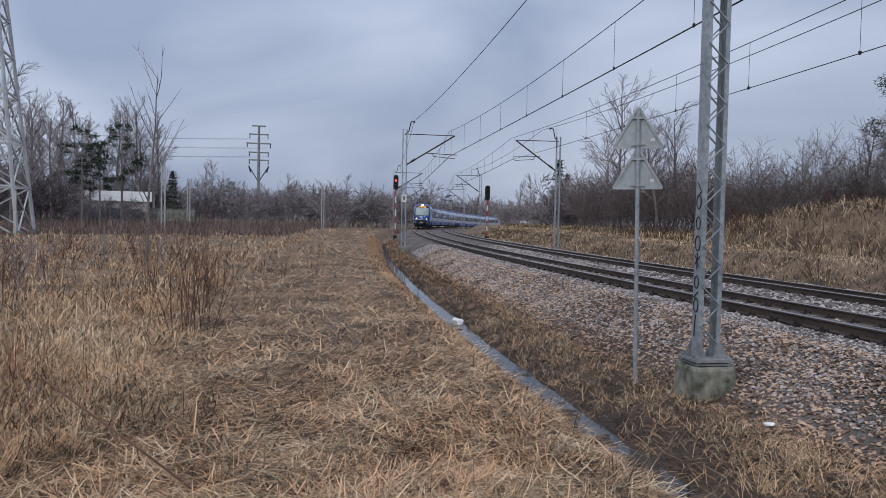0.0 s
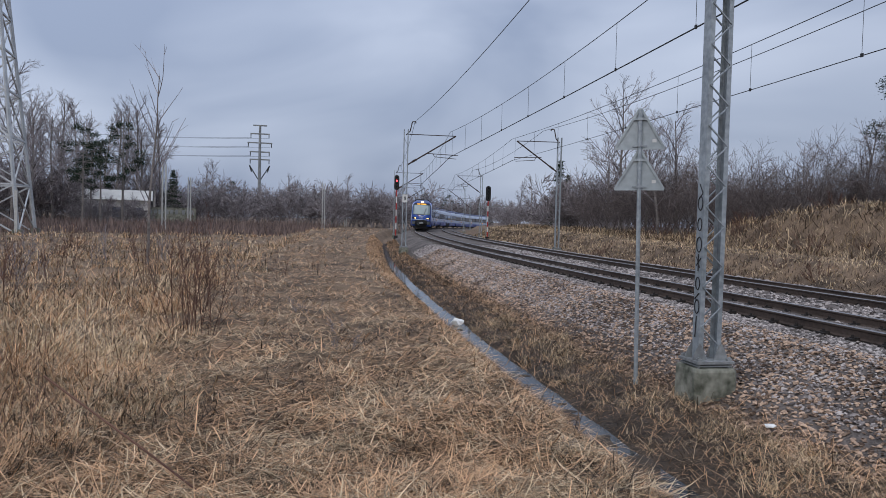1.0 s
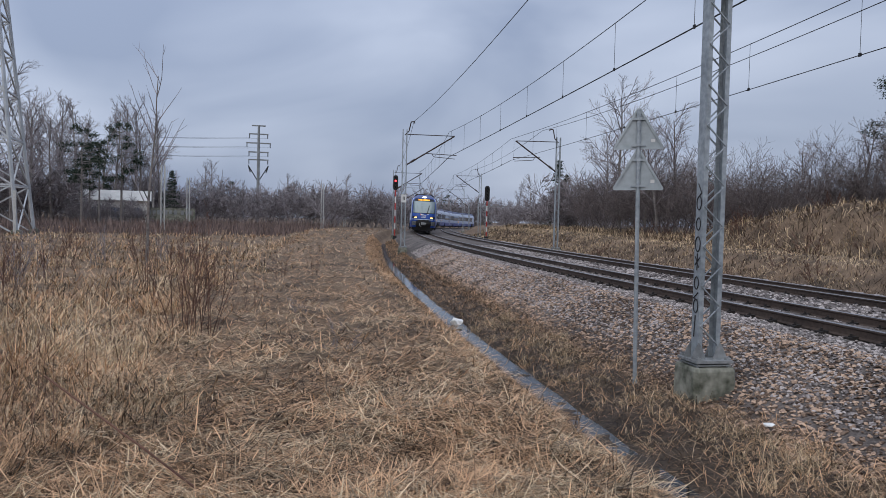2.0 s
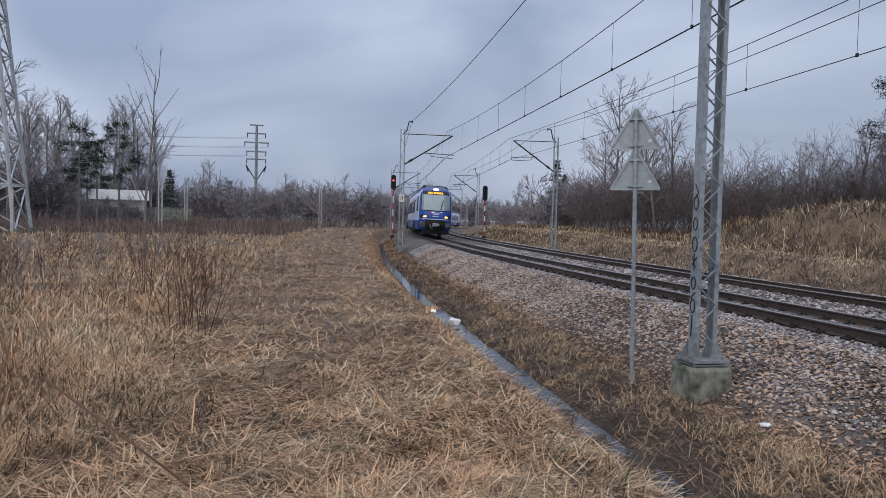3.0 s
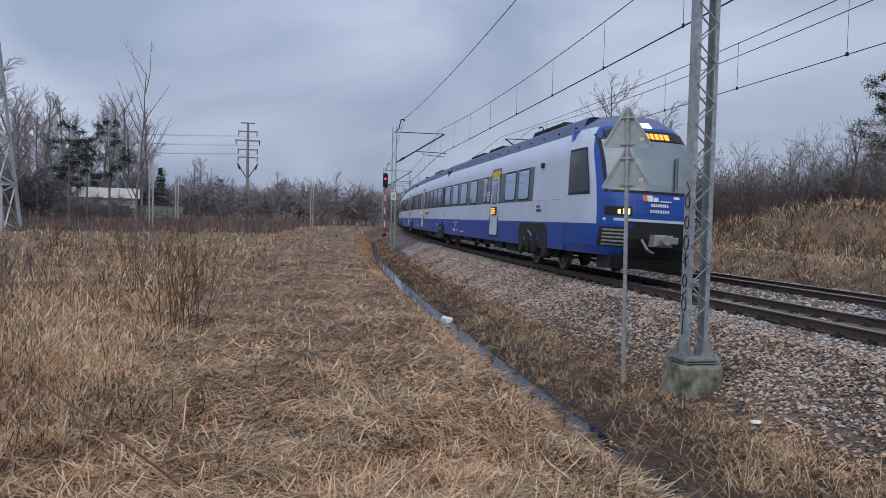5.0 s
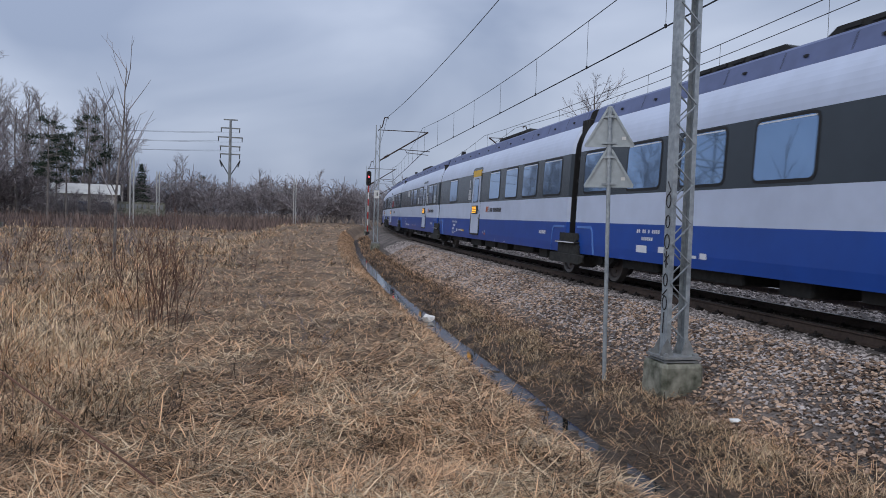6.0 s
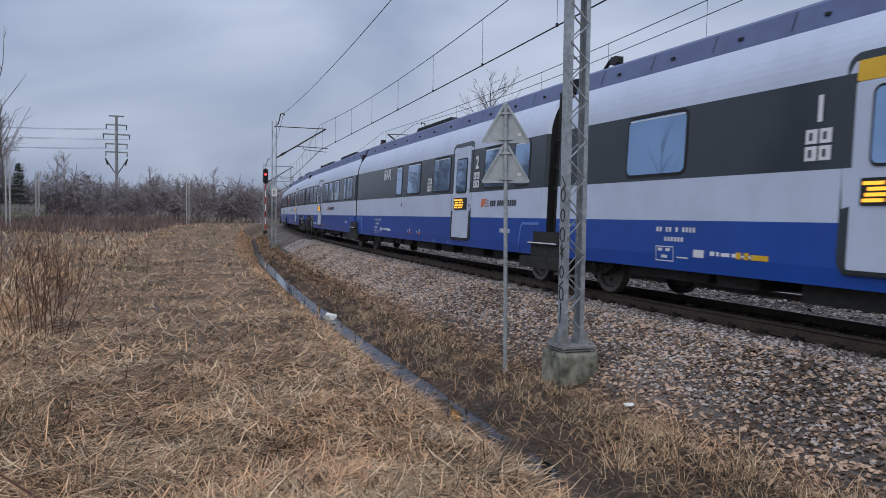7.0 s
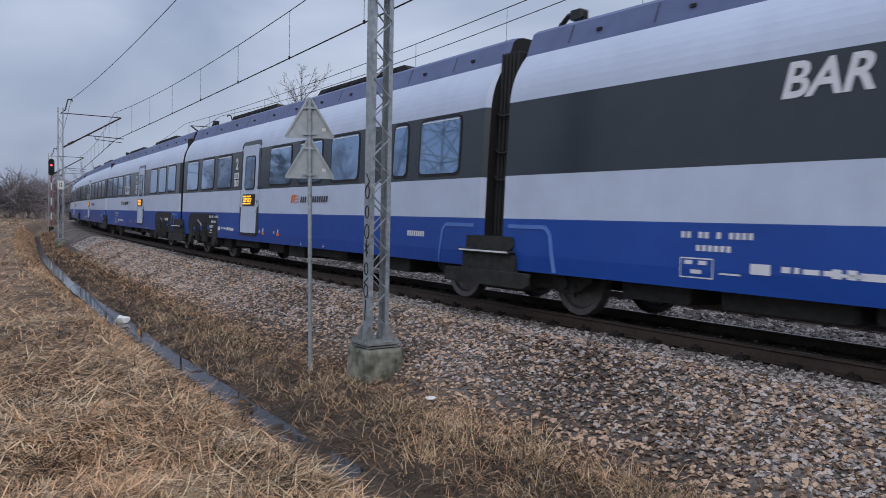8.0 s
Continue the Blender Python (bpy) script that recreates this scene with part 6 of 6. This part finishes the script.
# ---- twigs, shrubs, trees
def grow(r, segs, p, d, length, rad, level, spec):
    """Adds the pieces of a branch and of what grows on it; spec a level: pieces, wobble, children, spread, share, upward."""
    n, wob, kids, spread, share, up = spec[level]
    step = length / n
    pts, dirs = [p], [d]
    for i in range(n):
        d = (d + Vector((r.gauss(0, wob), r.gauss(0, wob), r.gauss(0, wob) + up * 0.1))).normalized()
        q = p + d * step
        f0, f1 = 1 - 0.75 * i / n, 1 - 0.75 * (i + 1) / n
        segs[min(level, 1)].append((tuple(p), tuple(q), rad * f0, rad * f1))
        p = q
        pts.append(p)
        dirs.append(d)
    if level + 1 < len(spec):
        lo = 0.28 if level == 0 else 0.12
        for k in range(kids):
            u = lo + (1 - lo) * (k + r.random()) / kids
            i = min(int(u * n), n - 1)
            base = pts[i].lerp(pts[i + 1], u * n - i)
            ax = dirs[i].cross(Vector((r.gauss(0, 1), r.gauss(0, 1), r.gauss(0, 1)))).normalized()
            nd = (Matrix.Rotation(radians(spread * r.uniform(0.6, 1.3)), 3, ax) @ dirs[i]).normalized()
            nd = (nd + Vector((0, 0, up))).normalized()
            grow(r, segs, base, nd, length * share * r.uniform(0.6, 1.15) * (1.1 - 0.55 * u), max(rad * (0.55 - 0.25 * u), 0.0045 if rad < 0.015 else 0.009), level + 1, spec)


def woody(seed, height, rad, spec, stems=1, spread=0.0):
    r = random.Random(seed)
    segs = ([], [])
    for i in range(stems):
        a = r.uniform(0, 6.28)
        d = Vector((spread * math.cos(a) * r.uniform(0.2, 1), spread * math.sin(a) * r.uniform(0.2, 1), 1)).normalized()
        p = Vector((math.cos(a) * 0.12 * (stems > 1), math.sin(a) * 0.12 * (stems > 1), -0.15))
        grow(r, segs, p, d, height * (1 if stems == 1 else r.uniform(0.6, 1.05)), rad, 0, spec)
    return segs


def segs_mesh(name, segs, mat, sides, thick=1.0, least=0.0):
    """Tubes, or with sides 2 flat slips; least: the thinnest half width."""
    p0, p1 = [q[0] for q in segs], [q[1] for q in segs]
    r0, r1 = np.maximum(np.array([q[2] for q in segs]) * thick, least), np.maximum(np.array([q[3] for q in segs]) * thick, least * 0.6)
    V, F = ribbons(p0, p1, r0, r1) if sides < 3 else tubes(p0, p1, r0, r1, sides)
    return mesh_of(name, V, [F], mat)


TREE_SPEC = [(8, 0.05, 18, 46, 0.46, 0.18), (4, 0.12, 8, 40, 0.46, 0.12), (2, 0.14, 6, 34, 0.6, 0.08), (1, 0.1, 0, 30, 0.5, 0.05)]
SLIM_SPEC = [(9, 0.04, 22, 40, 0.32, 0.22), (4, 0.12, 8, 38, 0.46, 0.08), (2, 0.14, 6, 34, 0.6, 0.0), (1, 0.1, 0, 30, 0.5, 0.0)]
BUSH_SPEC = [(5, 0.12, 10, 50, 0.52, 0.06), (2, 0.16, 8, 44, 0.6, 0.04), (1, 0.1, 0, 30, 0.5, 0.0)]
SHRUB_SPEC = [(5, 0.07, 6, 30, 0.36, 0.15), (3, 0.12, 3, 30, 0.5, 0.1), (2, 0.2, 0, 30, 0.5, 0.0)]


def tree(seed, height, spec, bark, label, name="bare_tree", group="bare trees", twig=None):
    segs = woody(seed, height * 0.92, height * 0.0125, spec)
    ob = thing(name, label, "tree", group=group)
    part("trunk", segs_mesh("trunk", segs[0], bark, 7), None, ob)
    tagged(part("crown", segs_mesh("crown", segs[1], twig or M_TWIG, 3, 0.9, 0.0095), None, ob), kind="stuff")
    return ob


def bush(seed, height, stems, label, spec=None, mat=None, rad=0.02, spread=0.75, name="bush", group="bushes", thick=0.9, sides=3, least=0.008):
    segs = woody(seed, height, rad, spec or BUSH_SPEC, stems, spread)
    ob = thing(name, label, "bush", group=group)
    tagged(part("stem_wood", segs_mesh("stem_wood", segs[0], mat or M_TWIG, 4), None, ob), kind="stuff")
    tagged(part("crown", segs_mesh("crown", segs[1], mat or M_TWIG, sides, thick, least), None, ob), kind="stuff")
    return ob


def conifer(seed, height, label, spruce=True):
    r = random.Random(seed)
    ob = thing("conifer", label, "conifer", group="conifers")
    b = Build()
    b.tube((0, 0, -0.2), (0, 0, height), height * 0.014, 0.02, 7)
    part("trunk", b, [M_BARK], ob)
    p0, p1, r0 = [], [], []
    V, F, n = [], [], 0
    levels = int(height * (3.2 if spruce else 1.6))
    for i in range(levels):
        u = (i + r.random()) / levels
        if not spruce and u < 0.42:
            continue
        z = height * (0.06 + 0.93 * u)
        ln = height * 0.24 * (1 - u) + 0.2 if spruce else height * 0.26 * math.sin(min(1, (u - 0.36) / 0.64) * 2.6 + 0.25) * r.uniform(0.5, 1.1)
        for k in range(5 if spruce else 3):
            a = r.uniform(0, 6.28)
            dz = -0.25 if spruce else r.uniform(0.0, 0.35)
            q = Vector((math.cos(a) * ln, math.sin(a) * ln, z + dz * ln))
            base = Vector((0, 0, z))
            p0.append(tuple(base))
            p1.append(tuple(q))
            r0.append(0.03)
            m = 16 if spruce else 110
            for j in range(m):
                f = r.uniform(0.2 if spruce else 0.55, 1.0)
                c = base.lerp(q, f) + Vector((r.gauss(0, 0.10), r.gauss(0, 0.10), r.gauss(0, 0.08))) * (1 if spruce else 1.9)
                d = Vector((r.gauss(0, 1), r.gauss(0, 1), r.gauss(0, 0.5) + (0.0 if spruce else 0.4))).normalized() * (r.uniform(0.16, 0.34) if spruce else r.uniform(0.12, 0.24))
                w = d.cross(Vector((r.gauss(0, 1), r.gauss(0, 1), r.gauss(0, 1)))).normalized() * (0.055 if spruce else 0.034)
                V += [tuple(c - w), tuple(c + w), tuple(c + d)]
                F.append((n, n + 1, n + 2))
                n += 3
    Vb, Fb = tubes(p0, p1, np.array(r0), 0.01, 4)
    tagged(part("branch_wood", mesh_of("branch_wood", Vb, [Fb], M_BARK), None, ob), kind="stuff")
    tagged(part("needle_mass", mesh_of("needles", np.array(V), [np.array(F)], M_NEEDLE), None, ob), kind="stuff")
    return ob


def put(ob, az, dist, scale, turn, first):
    x, y, z = around(az, dist)
    m = Matrix.Translation((x, y, z - 0.05)) @ pose(0, 0, 0, 0, 0, turn)
    c = ob if first else copy_thing(ob, m)
    c.matrix_basis = m @ Matrix.Diagonal((scale, scale, scale, 1))
    return c


def plant(kinds, places, seed):
    """places: bearing, distance, height share; the kinds take turns."""
    r = random.Random(seed)
    used = set()
    for i, (az, dist, sc) in enumerate(places):
        k = r.randrange(len(kinds))
        put(kinds[k], az, dist, sc, r.uniform(0, 360), id(kinds[k]) not in used)
        used.add(id(kinds[k]))
    for ob in kinds:
        if id(ob) not in used:
            put(ob, -150, 130, 1.0, 0, True)


R = random.Random(77)
# tall trees: a row on the left, a few behind the far bank
birches = [tree(101 + i, 13.0, SLIM_SPEC, M_BIRCH if i == 0 else M_BARK, "tall slender bare birch at the meadow's edge", "birch_tree", "birches") for i in range(3)]
oaks = [tree(111 + i, 12.0, TREE_SPEC, M_BARK, "bare broad-crowned tree in winter") for i in range(3)]
plant(birches, [(-28.8 + i * 0.6 + R.uniform(-0.2, 0.2), R.uniform(116, 128), R.uniform(1.15, 1.5)) for i in range(15)] + [(-11.6, 165, 0.85), (-7.4, 190, 1.0), (-17.3, 160, 0.95), (-16.8, 168, 1.05), (5.6, 128, 0.62), (6.6, 125, 0.68)], 5)
plant(oaks, [(-29.6, 80, 1.22), (-28.4, 92, 1.2), (-27.2, 98, 1.15), (-25.9, 108, 1.1), (-31.5, 90, 1.2), (13.1, 62, 0.98), (14.9, 56, 0.72), (15.8, 52, 0.70), (17.0, 55, 0.74), (25.0, 52, 0.50), (28.6, 54, 0.62), (12.2, 66, 0.75), (-34, 95, 1.1), (-38, 90, 1.0), (-44, 95, 1.0), (-47, 70, 1.0), (-52, 66, 1.1), (-56, 72, 1.0),
             (31.5, 52, 0.65), (36, 55, 0.7), (42, 52, 0.7), (50, 55, 0.7), (60, 50, 0.7)], 6)
far_bushes = [bush(125 + i, 4.6, 10, "dark leafless thicket bush across the meadow", rad=0.04, sides=2, least=0.026) for i in range(3)]
spots = []
for i in range(50):      # the dark wood across the meadow
    spots.append((-25.5 + i * 0.47 + R.uniform(-0.2, 0.2), R.uniform(128, 165), R.uniform(1.35, 1.8)))
for i in range(24):
    az = -34 + i * 0.52
    spots.append((az, R.uniform(95, 120), R.uniform(1.2, 1.9)) if az < -25.2 else (az, R.uniform(124, 134), R.uniform(1.2, 1.5)))
for i in range(14):
    spots.append((4.4 + i * 0.45, R.uniform(100, 150), R.uniform(0.7, 1.05)))
for i in range(7):      # low growth before the house
    spots.append((-25.4 + i * 0.6, R.uniform(97, 104), R.uniform(0.6, 0.8)))
for i in range(32):      # the wood behind the cutting bank
    spots.append((8.5 + i * 0.8, R.uniform(76, 100), R.uniform(0.95, 1.3)))
for i in range(27):      # the wood where the line runs out of sight
    spots.append((-5.5 + i * 0.42, R.uniform(300, 345), R.uniform(1.9, 2.7)))
for i in range(16):
    spots.append((6.8 + i * 0.4, R.uniform(190, 215), R.uniform(1.3, 1.9)))
plant(far_bushes, spots, 7)
bushes = [bush(131 + i, 4.6, 9, "dense leafless thicket bush on the bank", mat=M_THICKET, rad=0.024, least=0.0075) for i in range(3)]
spots = []
for i in range(50):      # thicket behind the far bank
    az = 9.0 + i * 0.46 + R.uniform(-0.3, 0.3)
    dist = np.interp(az, [9, 13, 18, 21, 24, 31], [82, 60, 50, 47, 46, 44])
    spots.append((az, dist + R.uniform(-3, 6), R.uniform(0.75, 1.15) * np.interp(az, [9, 14, 18, 20, 31], [1.0, 1.2, 1.25, 0.8, 0.8])))
for i in range(8):
    spots.append((33 + i * 4, R.uniform(40, 50), R.uniform(0.9, 1.2)))
plant(bushes, spots, 17)
# hedge round the meadow behind the camera
plant([bush(141, 5.0, 8, "leafless hedge bush behind the meadow", rad=0.04, sides=2, least=0.03)], [(-60 - i * 9, R.uniform(70, 95), R.uniform(1.2, 2.2)) for i in range(16)], 8)
pines = [conifer(151, 10.5, "dark pine with a flat sparse crown", False), conifer(152, 10.0, "dark pine with a spreading crown", False)]
plant(pines, [(-25.4, 90, 1.08), (-24.3, 92, 0.95), (-22.9, 94, 1.14), (-24.9, 98, 0.95), (31.0, 50, 0.86), (31.6, 55, 0.9), (-15.6, 165, 0.85), (-1.5, 300, 1.2), (0.4, 310, 1.2)], 9)
spruces = [conifer(161, 8.0, "dark dense spruce with drooping branches", True)]
plant(spruces, [(-19.6, 112, 0.98), (8.6, 86, 0.98), (9.2, 90, 0.8), (2.6, 325, 1.5), (3.3, 320, 1.4), (-50, 60, 1.1)], 10)

brambles = [bush(211 + i, 1.1, 9, "low brown bramble on the cutting bank", SHRUB_SPEC, M_TWIG_RED, 0.012, 1.3, "bramble", "brambles", 0.9, 2, 0.009) for i in range(2)]
spots = []
for i in range(46):
    s_, o_ = R.uniform(14, 48), R.choice((R.uniform(7.6, 9.6), R.uniform(12.2, 15.5), R.uniform(12.2, 15.5)))
    p_ = place(s_, o_)
    spots.append((math.degrees(math.atan2(p_.x, p_.y)), math.hypot(p_.x, p_.y), R.uniform(0.5, 1.1)))
plant(brambles, spots, 18)

# young tree with upright shoots in the meadow
SAPLING = [(8, 0.03, 13, 42, 0.42, 0.26), (5, 0.06, 2, 30, 0.35, 0.2), (2, 0.1, 0, 30, 0.5, 0.0)]
sap = woody(171, 6.0, 0.05, SAPLING)
ob = thing("young_tree", "slim young bare tree with upright shoots", "young tree", Matrix.Translation(around(-21.3, 24.5)))
part("trunk", segs_mesh("trunk", sap[0], M_BARK, 6), None, ob)
tagged(part("crown", segs_mesh("crown", sap[1], M_TWIG, 4, 0.9), None, ob), kind="stuff")

shrubs = [bush(181 + i, 1.75, 7, "reddish leafless shrub in the dead grass", SHRUB_SPEC, M_TWIG_RED, 0.008, 0.35, "shrub", "meadow shrubs", 0.8, 3, 0.003) for i in range(2)]
plant(shrubs, [(-18.7, 10.6, 1.0), (-17.5, 10.8, 0.95), (-18.0, 12.0, 0.8), (-14.2, 13.5, 0.45), (-20.9, 16.0, 0.9), (-12.0, 19, 0.6), (-9.6, 22, 0.55), (-16.5, 17, 0.75)], 11)
thin = [bush(191 + i, 1.25, 5, "thin dark weed stalks in the dead grass", SHRUB_SPEC, M_TWIG_RED if i else M_TWIG, 0.006, 0.3, "weed_stalk", "weed stalks", 0.9, 2, 0.0052) for i in range(3)]
spots = []
for i in range(130):
    az, dist = R.uniform(-33, -11), math.exp(R.uniform(math.log(4.6), math.log(34)))
    if -3.2 - 0.16 * dist > dist * math.sin(radians(az)) + 1.6:
        spots.append((az, dist, R.uniform(0.65, 1.25)))
plant(thin, spots, 12)
plant([bush(201, 0.5, 7, "low dark weed tuft on the trodden strip", SHRUB_SPEC, M_TWIG, 0.006, 0.8, "weed_tuft", "weed tufts", 0.8, 2, 0.003)],
      [(-8.0, 9.5, 0.9), (-7.5, 11.0, 0.8), (-2.4, 5.2, 0.45), (8.6, 5.6, 0.5), (-10.0, 13.0, 1.0), (3.0, 7.0, 0.35), (-6.2, 6.0, 0.4)], 13)
# a leaning bare branch in the foreground
b = Build()
x0, y0, z0 = around(-17.8, 4.5)
x1, y1, z1 = around(-27.8, 5.0)
b.path([(x0, y0, z0 + 0.05), (x0 * 0.65 + x1 * 0.35, y0 * 0.65 + y1 * 0.35, z0 + 0.27), (x1, y1, z0 + 0.66)], 0.007, 5)
solid("leaning_stalk", b, [M_TWIG_RED], "long leaning reddish stalk over the dead grass", "stalk")
# ---------------------------------------------------------------- motion


def motions():
    for k, car in enumerate(TRAIN):
        walk(car, [(i * 0.25, car_pose(k, i * 0.25)) for i in range(33)])
    # the wheels roll with the way run
    for wheel, (x, y, z), sd in WHEELS:
        rows, way = [], -1 if wheel.parent.parent == TRAIN[7] else 1
        for i in range(241):
            a = math.degrees((gap_s(0, 0) - gap_s(0, i / 30)) / 0.46)
            rows.append((i / 30, Matrix.Translation((x, y, z)) @ pose(0, 0, 0, 0, way * a % 360, 0) @ pose(0, 0, 0, 0, 0, 0 if sd < 0 else 180)))
        walk(wheel, rows)


motions()
